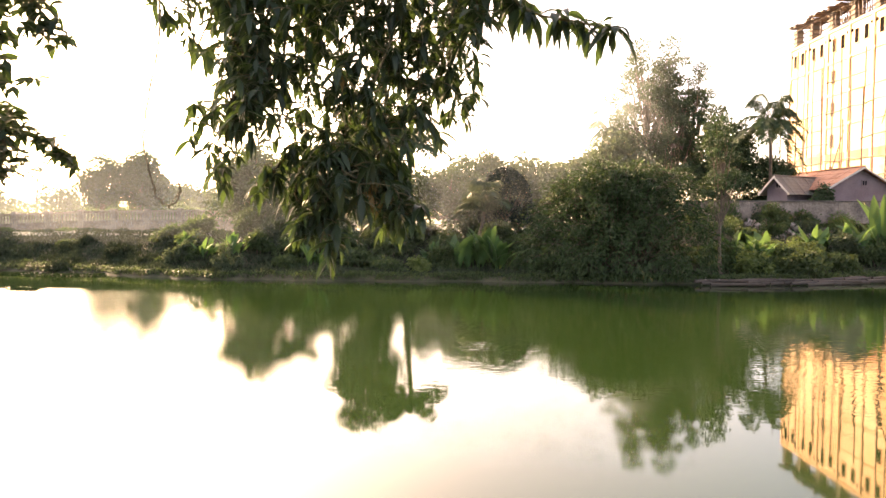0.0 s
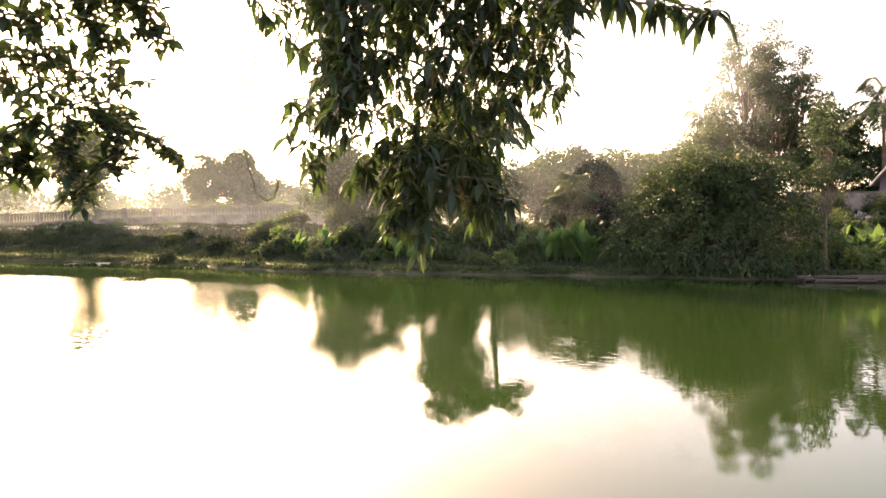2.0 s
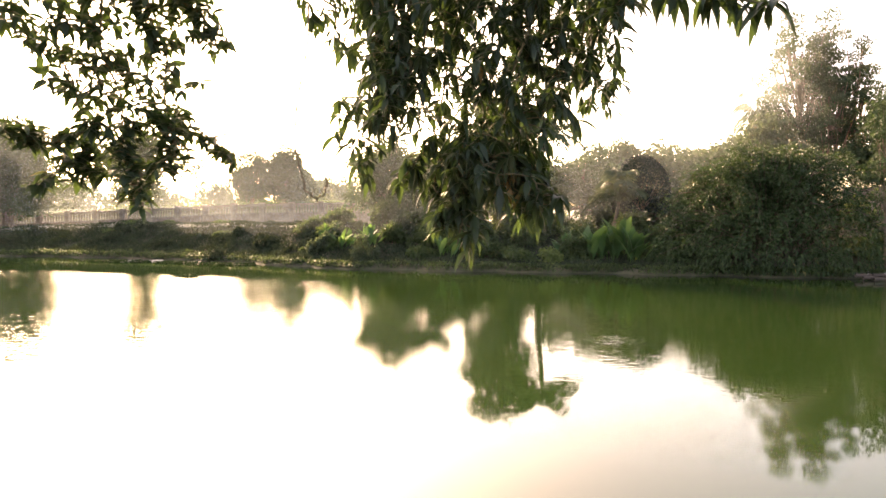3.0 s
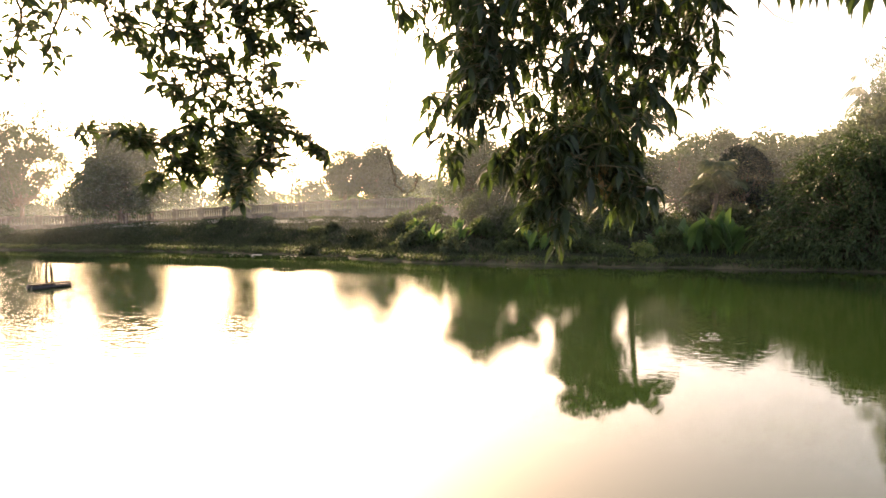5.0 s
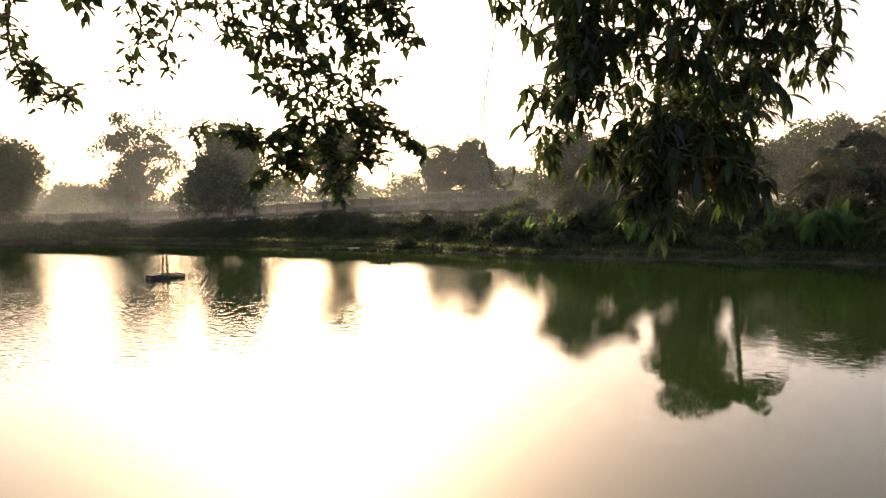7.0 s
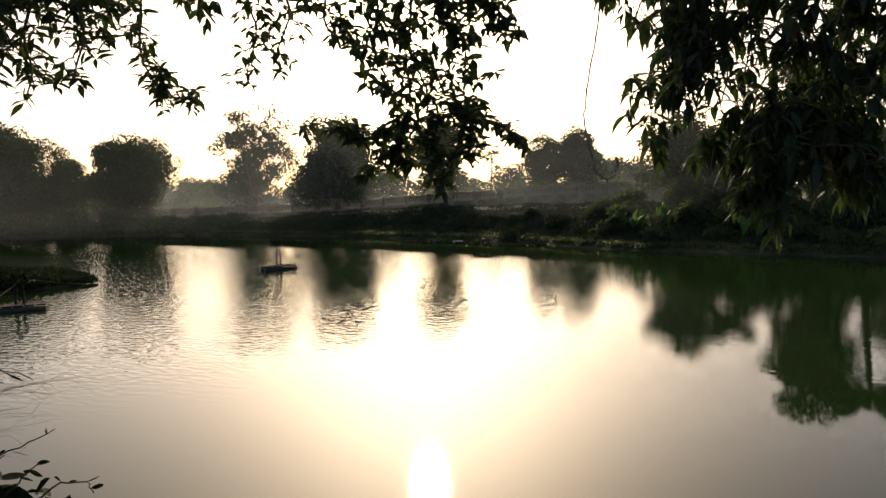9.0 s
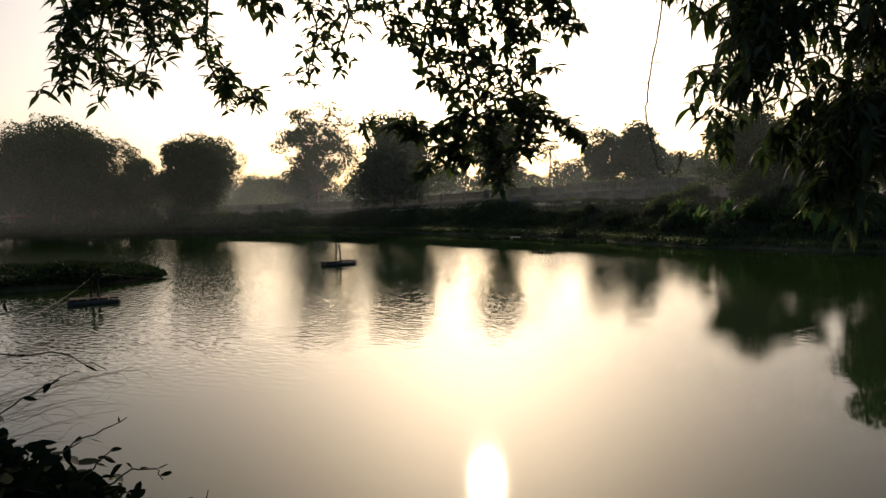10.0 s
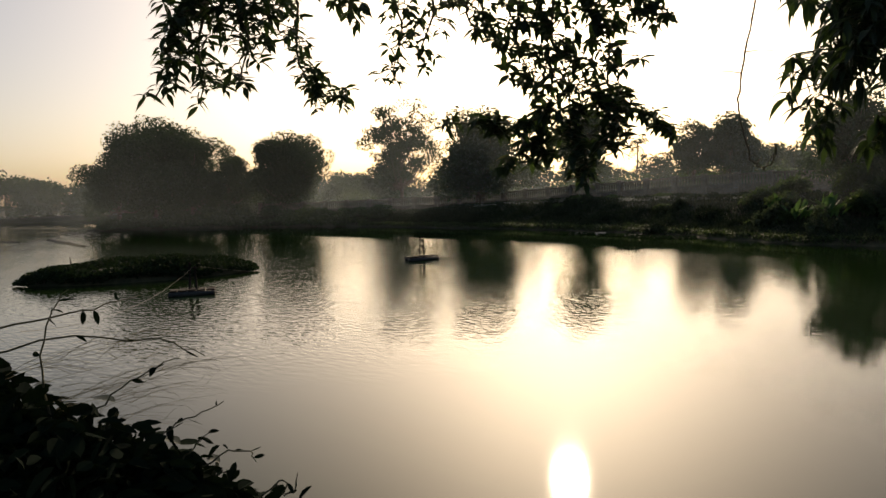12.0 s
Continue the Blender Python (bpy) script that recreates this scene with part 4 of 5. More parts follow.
    prop.materials.append(M_POLE)
    for k in range(150):
        piece("prop", prop, pose(x0 + rng.uniform(0.2, 4.5), y0 + rng.uniform(0.3, y1 - y0 - 3.5), top, rng.uniform(-9, 9), rng.uniform(-6, 6), 0), root)
    plank = box_mesh("deck_plank", (2.6, 0.5, 0.12), M_POLE, 0.01)
    for k in range(60):
        piece("deck_plank", plank, pose(x0 + 0.7 + rng.uniform(-0.5, 0.3), y0 + 0.4 + k * 0.58, top + 2.27 + rng.uniform(0, 0.16), 0, rng.uniform(-3, 3), rng.uniform(-6, 6)), root)
    joist = box_mesh("joist", (0.14, y1 - y0, 0.2), M_POLE, 0.01)
    for x in (0.3, 1.6, 3.0):
        piece("joist", joist, pose(x0 + x, (y0 + y1) / 2, top + 2.12), root)


def scaffolding():
    rng = np.random.default_rng(9)
    root = thing("scaffolding", (0, 0, 0), "bamboo pole scaffolding tied before the orange building", "scaffolding")
    x0, y0, y1, z0 = 38.9, 46.0, 81.6, 3.2
    k = 0
    for y in np.arange(y0, y1 + 0.1, 1.75):
        for dx in (0.0, -0.9):
            if dx and k % 2:
                continue
            high = rng.uniform(15.5, 19.5) if dx == 0 else rng.uniform(9, 16)
            lean = rng.uniform(-0.35, 0.35)
            pts = [(x0 + dx, y + lean * t + 0.07 * math.sin(7 * t + k), z0 + high * t) for t in np.linspace(0, 1, 7)]
            v, f = tube(pts, np.linspace(0.075, 0.05, 7), 6)
            link_mesh("upright_pole", v, f, M_POLE, root, "", True)
        k += 1
    for j, z in enumerate((4.9, 7.6, 9.3, 11.2, 14.3, 17.2)):
        for y in np.arange(y0, y1 - 5, 6.2):
            if rng.uniform() < 0.22:
                continue
            pts = [(x0 - 0.1 + rng.uniform(-0.08, 0.08), y + 6.8 * t, z + rng.uniform(-0.15, 0.15)) for t in np.linspace(0, 1, 4)]
            v, f = tube(pts, [0.06] * 4, 6)
            link_mesh("ledger_pole", v, f, M_POLE, root, "", True)
    for y, z in ((76, 10), (70, 8), (62, 12), (55, 9)):
        v, f = tube([(x0 - 0.2, y, z), (x0 - 0.2, y - 2.2, z + 4.2)], [0.055, 0.045], 6)
        link_mesh("brace_pole", v, f, M_POLE, root, "", True)


high_building()
scaffolding()


# ---- on and beside the water ----
def log_raft():
    rng = np.random.default_rng(21)
    root = thing("bamboo_raft", (0, 0, 0), "long low raft of old bamboo poles along the bank", "raft")
    for k in range(44):
        layer = k % 2
        if rng.uniform() < 0.3:
            continue
        x = 13.6 + (k // 2) * 0.62 + rng.uniform(-0.3, 0.3)
        ln = rng.uniform(1.1, 3.2)
        y = float(np.interp(x, FAR_X, FAR_Y)) - (rng.uniform(0.45, 0.95) if layer == 0 else rng.uniform(0.15, 0.5))
        z = (0.05 if layer == 0 else 0.19) + rng.uniform(0, 0.1)
        tilt = rng.uniform(-0.14, 0.14)
        end = float(np.interp(x + ln, FAR_X, FAR_Y) - np.interp(x, FAR_X, FAR_Y))
        v, f = tube([(x, y, z), (x + ln * 0.5, y + end / 2 + tilt, z + 0.02), (x + ln, y + end + 2 * tilt, z)], [0.09, 0.085, 0.07], 7)
        link_mesh("pole", v, f, M_RAFT, root, "", True)


log_raft()


def foam_board(at, size, turn):
    """A flat board of white foam on the ground."""
    bm = bmesh.new()
    box(bm, (0, 0, 0), size, 0, 0.02)
    ob = part("foam_board", bm, M_FOAM, None)
    ob.matrix_basis = pose(at[0], at[1], max(0, ground_at(at[0], at[1])) + size[2] / 2, 0, 0, turn)
    tagged(ob, "white foam board lying at the water's edge", "board")


foam_board((20.9, 39.5), (0.95, 0.42, 0.10), 8)


def rubble_heap(x, y, wide, tall, label, seed):
    """A heap of broken stones and clods."""
    rng = np.random.default_rng(seed)
    verts, faces = [], []
    for k in range(150):
        q, w = rng.uniform(0, 1) ** 0.6, rng.uniform(0, 6.28)
        px, py = x + q * math.cos(w) * wide / 2, y + q * math.sin(w) * wide / 3
        z = ground_at(px, py) + tall * (1 - q * q) * rng.uniform(0.4, 1.0)
        r = rng.uniform(0.06, 0.2)
        turn = np.array(Euler(rng.uniform(0, 6, 3).tolist()).to_matrix())
        c = np.array([(i, j, h) for i in (-1, 1) for j in (-1, 1) for h in (-1, 1)]) * rng.uniform(0.5, 1.0, (8, 3)) * r
        b = len(verts)
        verts += [tuple(v) for v in c @ turn.T + [px, py, z]]
        faces += [tuple(b + i for i in f) for f in ((0, 1, 3, 2), (4, 6, 7, 5), (0, 4, 5, 1), (2, 3, 7, 6), (0, 2, 6, 4), (1, 5, 7, 3))]
    tagged(link_mesh("rubble", verts, faces, M_RUBBLE), label, "rubble", kind="stuff")


for x, y, ln, turn in ((-29.6, 42.5, 1.5, 34), (-28.2, 43.1, 0.9, 40), (-24.8, 41.9, 1.1, 28)):
    v, f = tube([(-ln / 2, 0, 0), (0, 0.02, 0.01), (ln / 2, 0, 0)], [0.05, 0.055, 0.045], 7)
    ob = link_mesh("bamboo_pole", v, f, M_BARGE, None, "", True)
    ob.matrix_basis = pose(x, y, 0.03, 0, 0, turn)
    tagged(ob, "pale weathered pole floating by the far bank", "pole", "poles afloat by the bank")
rubble_heap(17.6, 48.6, 4.2, 0.9, "heap of pale rubble before the boundary wall", 61)
rubble_heap(24.0, 47.6, 7.0, 0.5, "scattered rubble along the boundary wall", 62)
rng = np.random.default_rng(77)
scrap = [box_mesh("litter", s, M_LITTER, 0.01) for s in ((0.16, 0.1, 0.05), (0.1, 0.1, 0.09), (0.22, 0.08, 0.03))]
for k in range(26):
    x = rng.uniform(-28, 28)
    y = float(shore(x)) + rng.uniform(0.25, 1.6)
    ob = piece("litter", scrap[k % 3], pose(x, y, ground_at(x, y) + 0.02, rng.uniform(-15, 15), rng.uniform(-15, 15), rng.uniform(0, 180)), None)
    tagged(ob, "scrap of pale litter on the bank edge", "litter", "litter along the shore")


def aerator(at, turn, wide, label):
    root = thing("pond_float", (*at, 0), label, "float", "floats on the pond", "", turn)
    bm = bmesh.new()
    for side in (-0.28, 0.28):
        made = bmesh.ops.create_cone(bm, cap_ends=True, segments=10, radius1=0.12, radius2=0.12, depth=wide, matrix=pose(0, side, 0.05, 0, 90, 0))
    bmesh.ops.bevel(bm, geom=[ed for ed in bm.edges if len(ed.link_faces) == 2 and any(len(f.verts) > 4 for f in ed.link_faces)], offset=0.03, segments=2, affect="EDGES")
    part("pontoon", bm, M_BLACK, root, "", True)
    for x in np.linspace(-wide * 0.4, wide * 0.4, 5):
        bm = bmesh.new()
        box(bm, (x, 0, 0.18), (wide * 0.17, 0.7, 0.05), 0, 0.01)
        part("deck_board", bm, M_WET, root)
    for x, h, lean in ((-0.10, 1.20, 0.05), (0.14, 1.05, -0.03)):
        v, f = tube([(x, 0.05, 0.15), (x + lean, 0.05, h)], [0.05, 0.04], 8)
        link_mesh("post", v, f, M_WET, root, "", True)
    bm = bmesh.new()
    box(bm, (0.02, 0.05, 0.98), (0.34, 0.07, 0.06), 0, 0.01)
    part("cross_bar", bm, M_WET, root)
    return root


aerator((-26.5, 24.1), 68, 1.65, "dark low float with two upright posts on the pond")
aerator((-25.1, 11.2), 60, 1.65, "dark float with two short posts near the weed island")


def weed_island():
    rng = np.random.default_rng(31)
    root = thing("weed_island", (-33.3, 12.5, 0), "floating island of green water weed", "floating weed", "", "", 63)
    n = 15000
    u, v = rng.uniform(-1, 1, n), rng.uniform(-1, 1, n)
    keep = u * u * (0.9 + 0.2 * np.sin(5 * v)) + v * v < 0.94 + 0.10 * np.sin(7 * u + 2 * v)
    u, v = u[keep], v[keep]
    n = len(u)
    edge = np.sqrt(np.clip(1 - u * u - v * v, 0, 1))
    hump = 0.12 + 0.95 * edge * (0.75 + 0.25 * np.sin(6 * u) * np.cos(3 * v + 1))
    p = np.stack([u * 5.15, v * 2.6, hump * rng.uniform(0.2, 1.0, n) ** 0.5], 1)
    leaves("foliage", p, ball(rng, n) * [1, 1, 0.5] + [0, 0, 0.55], rng.uniform(0.12, 0.26, n), rng.uniform(0.09, 0.17, n), M_WEED, root, rng, "", 0.2, True)
    g = np.linspace(-1, 1, 41)
    gx, gy = np.meshgrid(g, g)
    r = np.sqrt(gx ** 2 + gy ** 2)
    k = np.maximum(np.abs(gx), np.abs(gy)) / np.maximum(r, 1e-6)
    cx, cy = gx * k, gy * k
    z = 0.85 * np.sqrt(np.clip(1 - cx ** 2 - cy ** 2, 0, 1)) * (0.8 + 0.2 * np.sin(6 * cx) * np.cos(5 * cy)) - 0.06
    i = (np.arange(40)[:, None] * 41 + np.arange(40)).ravel()
    link_mesh("root_mat", np.stack([cx * 4.95, cy * 2.45, z], -1).reshape(-1, 3), np.stack([i, i + 1, i + 42, i + 41], 1), M_GROUND, root, "dark matted roots", True)
    tubes("stake", [([(-3.0, 0.2, -0.2), (-3.05, 0.2, 1.1)], [0.03, 0.025])], M_RAFT, root)


weed_island()
for k, (x, y, r) in enumerate([(-22.4, 41.2, 1.4), (-30.5, 42.4, 1.3), (-20.0, 33.2, 0.4), (-26, 41.9, 0.9)]):
    rng = np.random.default_rng(500 + k)
    n = int(420 * r)
    q, w = rng.uniform(0, 1, n) ** 0.5 * r, rng.uniform(0, 6.28, n)
    p = np.stack([x + q * np.cos(w) * 1.8, y + q * np.sin(w) * 0.5, np.full(n, 0.012) + rng.uniform(0, 0.05, n)], 1)
    ob = leaves("floating_weed", p, ball(rng, n) * [1, 1, 0.2] + [0, 0, 0.12], 0.16, 0.12, M_WEED, None, rng, "", 0.0)
    tagged(ob, "patch of floating pond weed", "pond weed", kind="stuff")


for k, (x, y, ln, wd, turn) in enumerate([(-118, 31, 26, 1.6, 8), (-94, 26.8, 16, 1.0, 2), (-70, 19.5, 18, 0.8, -6), (-84, 17, 14, 0.7, 4)]):
    xs = np.linspace(-1, 1, 25)
    verts = []
    for t in xs:
        half = wd * (1 - t * t) ** 0.5 * (0.8 + 0.3 * math.sin(7 * t + k))
        verts += [(t * ln / 2, -half, -0.05), (t * ln / 2, -half * 0.4, 0.06), (t * ln / 2, half * 0.4, 0.07), (t * ln / 2, half, -0.05)]
    ob = link_mesh("mud_bar", verts, [(4 * i + j, 4 * i + j + 4, 4 * i + j + 5, 4 * i + j + 1) for i in range(24) for j in range(3)], M_GROUND, None, "", True)
    ob.matrix_basis = pose(x, y, 0, 0, 0, turn)
    tagged(ob, "low dark mud bar just above the water", "mud bar", kind="structure")


def rope(name, a, b, sag, label, r=0.006):
    pts = [Vector(a).lerp(Vector(b), t) - Vector((0, 0, sag * 4 * t * (1 - t))) for t in np.linspace(0, 1, 14)]
    v, f = tube(pts, [r] * 14, 5)
    tagged(link_mesh(name, v, f, M_ROPE, None, "", True), label, "rope")


rope("mooring_rope", (-25.2, 11.3, 1.0), (-16.5, 3.6, 0.9), 0.5, "slack pale mooring rope from the float to the near bank")
rope("mooring_line", (-26.5, 24.1, 1.0), (-25.3, 11.6, 1.0), 0.75, "thin line slung between the two floats", 0.005)


# ---- the mango tree over the near bank ----
BOUGHS_WEST = [
    (-3.52, 1.66, 4.70, -3.42, 1.38, 3.99, 0.10, 13),
    (-3.57, 1.77, 4.73, -3.44, 1.61, 3.99, 0.10, 13),
    (-3.32, 1.83, 4.68, -3.25, 1.77, 4.09, 0.10, 12),
    (-3.64, 2.30, 4.82, -3.64, 2.43, 4.02, 0.08, 12),
    (-3.52, 2.31, 4.23, -3.27, 2.39, 4.02, 0.05, 6),
    (-3.34, 2.33, 4.78, -3.12, 2.39, 4.46, 0.10, 9),
    (-3.40, 1.81, 4.70, -3.34, 1.47, 4.31, 0.13, 12),
    (-3.37, 1.92, 4.71, -3.44, 2.04, 4.34, 0.16, 15),
    (-3.20, 2.79, 4.83, -3.28, 2.81, 4.19, 0.09, 11),
    (-3.05, 2.93, 4.82, -2.98, 2.75, 4.22, 0.09, 9),
    (-2.75, 2.81, 4.73, -2.65, 2.91, 4.29, 0.13, 12),
]
BOUGHS_MID = [
    (-2.69, 3.21, 4.79, -2.68, 3.34, 4.02, 0.15, 18),
    (-2.59, 3.41, 4.80, -2.37, 3.30, 3.91, 0.16, 24),
    (-2.28, 3.42, 4.73, -2.20, 3.50, 4.02, 0.15, 18),
    (-2.37, 3.29, 3.92, -2.18, 3.20, 3.54, 0.08, 12),
    (-2.20, 3.38, 4.02, -2.01, 3.25, 3.68, 0.08, 9),
    (-2.28, 3.66, 4.05, -2.04, 3.91, 3.81, 0.05, 8),
    (-2.48, 3.24, 3.92, -2.79, 2.80, 3.90, 0.06, 10),
    (-2.64, 3.39, 3.86, -2.65, 3.36, 3.65, 0.08, 8),
    (-2.70, 3.32, 3.79, -2.90, 3.27, 3.61, 0.04, 4),
    (-2.10, 3.47, 4.66, -1.91, 3.48, 4.36, 0.08, 9),
]
BOUGHS_EAST = [
    (-1.12, 3.95, 4.90, -1.20, 3.85, 3.88, 0.15, 22),
    (-0.91, 3.74, 4.82, -0.97, 3.59, 4.03, 0.16, 20),
    (-0.75, 4.17, 4.98, -0.81, 3.92, 4.00, 0.18, 22),
    (-0.63, 3.72, 3.89, -0.64, 3.72, 3.33, 0.15, 18),
    (-0.33, 3.90, 4.89, -0.30, 3.87, 3.86, 0.16, 24),
    (-0.15, 4.03, 4.93, -0.11, 3.92, 3.96, 0.15, 22),
    (0.05, 4.35, 5.01, 0.05, 4.18, 4.08, 0.13, 20),
    (0.20, 3.99, 4.86, 0.19, 3.82, 4.44, 0.10, 10),
    (0.31, 4.12, 4.86, 0.99, 3.86, 4.56, 0.05, 6),
    (-1.20, 3.85, 3.90, -1.23, 3.84, 3.68, 0.05, 4),
]
BOUGHS_FINE = [
    (-1.14, 3.78, 4.83, -1.13, 3.81, 4.04, 0.10, 13),
    (-0.82, 3.85, 4.84, -0.90, 3.89, 3.93, 0.12, 13),
    (-1.02, 3.81, 4.84, -1.09, 3.80, 4.19, 0.12, 13),
]
BOUGHS_LOW = [
    (-0.83, 3.88, 3.91, -1.04, 3.87, 3.65, 0.07, 8),
    (-0.46, 3.92, 3.77, -0.16, 3.91, 3.53, 0.09, 14),
    (-0.86, 4.20, 3.89, -0.83, 4.00, 3.48, 0.10, 14),
    (-0.56, 3.75, 3.85, -0.41, 3.61, 3.63, 0.15, 14),
    (-1.52, 3.92, 4.86, -1.40, 3.97, 4.56, 0.16, 10),
    (-0.45, 3.87, 4.87, -0.53, 3.74, 4.09, 0.16, 20),
    (-0.20, 3.85, 4.87, -0.44, 3.76, 3.94, 0.16, 18),
    (-0.59, 3.73, 3.67, -0.72, 3.74, 3.41, 0.10, 10),
    (-1.32, 4.08, 4.94, -1.43, 4.18, 4.49, 0.18, 12),
    (-0.62, 4.15, 4.97, -0.77, 4.26, 4.40, 0.18, 14),
    (-0.90, 3.65, 4.28, -1.00, 3.49, 3.91, 0.11, 12),
    (-0.30, 4.32, 4.63, -0.44, 4.37, 3.80, 0.16, 16),
    (0.11, 3.99, 4.92, -0.08, 4.12, 4.18, 0.15, 16),
    (-0.54, 4.09, 4.11, -0.62, 4.15, 3.69, 0.16, 14),
    (-0.37, 4.01, 3.88, -0.27, 4.01, 3.44, 0.12, 16),
    (-0.46, 3.91, 3.84, -0.40, 3.91, 3.50, 0.10, 10),
    (-0.27, 4.11, 3.84, -0.22, 4.11, 3.55, 0.08, 8),
]


def mango_leaf_mesh(name, arch):
    """A long leaf, one unit long: it leaves the twig arch degrees off the plumb line and bends over until it hangs; folded at the midrib, with a drawn-out tip."""
    wide = [0.012, 0.085, 0.138, 0.146, 0.118, 0.068, 0.022]
    verts, faces, y, z = [], [], 0.0, 0.0
    for i, w in enumerate(wide):
        turn = radians(arch) * (1 - i / 7)
        verts += [(-w, y + 0.3 * w, z + 0.12 * w), (0, y, z), (w, y + 0.3 * w, z + 0.12 * w)]
        y, z = y + math.sin(turn) / 7, z - math.cos(turn) / 7
    verts.append((0, y, z))
    for i in range(6):
        b = 3 * i
        faces += [(b, b + 3, b + 4, b + 1), (b + 1, b + 4, b + 5, b + 2)]
    faces += [(18, 21, 19), (19, 21, 20)]
    me = bpy.data.meshes.new(name)
    me.from_pydata(verts, [], faces)
    me.materials.append(M_MANGO)
    me.shade_smooth()
    return me, np.array(verts), faces


def mango_tree():
    rng = np.random.default_rng(12)
    tx, ty = 2.6, -2.4
    g = ground_at(tx, ty)
    root = thing("mango_tree", (0, 0, 0), "mango tree whose leafy boughs hang over the water", "tree")
    fork = np.array([tx - 0.3, ty + 0.5, 4.6])
    tubes("trunk", [([(tx, ty, g - 0.2), (tx + 0.05, ty + 0.1, g + 1.2), tuple(fork)], [0.34, 0.26, 0.2])], M_BARK, root, "", 12)
    hubs = [np.array(h) for h in ((-0.55, 3.9, 5.6), (-3.3, 2.1, 5.7), (-2.4, 2.9, 5.7))]
    for h in hubs:
        m = (fork + h) / 2 + [0, 0, 0.55]
        s = np.linspace(0, 1, 8)[:, None]
        pts = fork * (1 - s) ** 2 + 2 * m * s * (1 - s) + h * s ** 2
        tubes("limb", [(pts, np.linspace(0.14, 0.04, 8))], M_BARK, root, "", 8)
    kinds = [mango_leaf_mesh("leaf", b) for b in (10, 30, 55, 85)]
    twigs, spots = [], []
    for rows, more, loose in ((BOUGHS_WEST, 2.3, 1.5), (BOUGHS_MID, 2.7, 1.35), (BOUGHS_EAST, 2.2, 1.5), (BOUGHS_FINE, 2.2, 1.4), (BOUGHS_LOW, 1.75, 1.4)):
        for x0, y0, z0, x1, y1, z1, r, n in rows:
            a, b = np.array([x0, y0, z0]), np.array([x1, y1, z1])
            s = np.linspace(0, 1, 9)[:, None]
            sag = np.array([0, 0, -1.0]) * 0.25 * np.linalg.norm((b - a)[:2])
            line = a * (1 - s) + b * s + sag * (4 * s * (1 - s)) * 0.5 + 0.02 * np.sin(s * 9 + x0 * 7)
            if z0 > 4.4:
                h = min(hubs, key=lambda q: np.linalg.norm(q - a))
                twigs.append(([tuple(h), tuple((h + a) / 2 + [0, 0, 0.08]), tuple(a)], [0.02, 0.015, 0.011]))
            twigs.append((line, np.linspace(0.011, 0.004, 9)))
            n, r = int(n * more), r * loose
            for k in range(n):
                t = ((k + rng.uniform(0, 1)) / n) ** 1.2
                t = 1.0 if k == n - 1 else t
                c = np.array([np.interp(t, s[:, 0], line[:, i]) for i in range(3)])
                off = ball(rng, 1)[0] * r * rng.uniform(0.2, 1.0) * (0.45 if k == n - 1 else 1)
                off[2] = abs(off[2]) * 0.5
                tip = c + off
                twigs.append(([tuple(c + [0, 0, 0.05]), tuple((c + tip) / 2 + [0, 0, 0.035]), tuple(tip)], [0.004, 0.0035, 0.0028]))
                spots.append((tip, 0.86 if rows is BOUGHS_WEST else 0.999 if rows is BOUGHS_MID else 1.45 if x1 > 0.9 else 1.0))
    twigs.append(([(0.31, 4.12, 4.88), (0.39, 4.15, 4.58), (0.476, 4.16, 4.48), (0.553, 4.16, 4.433), (0.62, 4.15, 4.415), (0.686, 4.143, 4.416)], [0.004, 0.0035, 0.003, 0.003, 0.0025, 0.002]))
    tagged(tubes("twig", twigs, M_TWIG, root, "", 5), kind="stuff")
    verts, faces, base, single = [], [], 0, 0
    every = max(1, len(spots) * 8 // 290)
    count = 0
    for tip, grow in spots:
        for j in range(int(rng.integers(7, 12) if grow < 1.0 else rng.integers(7, 11))):
            me, v, f = kinds[int(rng.integers(0, 3 if grow < 1.0 else 4))]
            ln = (0.08 + 0.06 * rng.uniform(0, 1) ** 1.3) * grow if grow < 1.0 else (0.085 + 0.11 * rng.uniform(0, 1) ** 2.0) * grow
            az = j * 2.4 + rng.uniform(-0.4, 0.4)
            splay = (12 + 75 * rng.uniform(0, 1)) if grow < 1.0 else (-4 + 54 * rng.uniform(0, 1) ** 1.4)
            m = pose(tip[0], tip[1], tip[2] + rng.uniform(-0.03, 0.02), 0, 0, math.degrees(az)) @ pose(0, 0, 0, splay, 0, 0) @ pose(0, 0, 0, 0, 0, rng.uniform(-40, 40)) @ Matrix.Diagonal((ln * rng.uniform(0.85, 1.2) * (0.95 if grow < 1.0 else 0.8), ln, ln, 1))
            count += 1
            if count % every == 0 and single < 300:
                piece("leaf", me, m, root)
                single += 1
            else:
                mm = np.array(m)
                verts.append(v @ mm[:3, :3].T + mm[:3, 3])
                faces += [tuple(i + base for i in q) for q in f]
                base += len(v)
    ob = link_mesh("foliage", np.concatenate(verts), faces, M_MANGO, root, "", True)
    tagged(ob, kind="stuff")


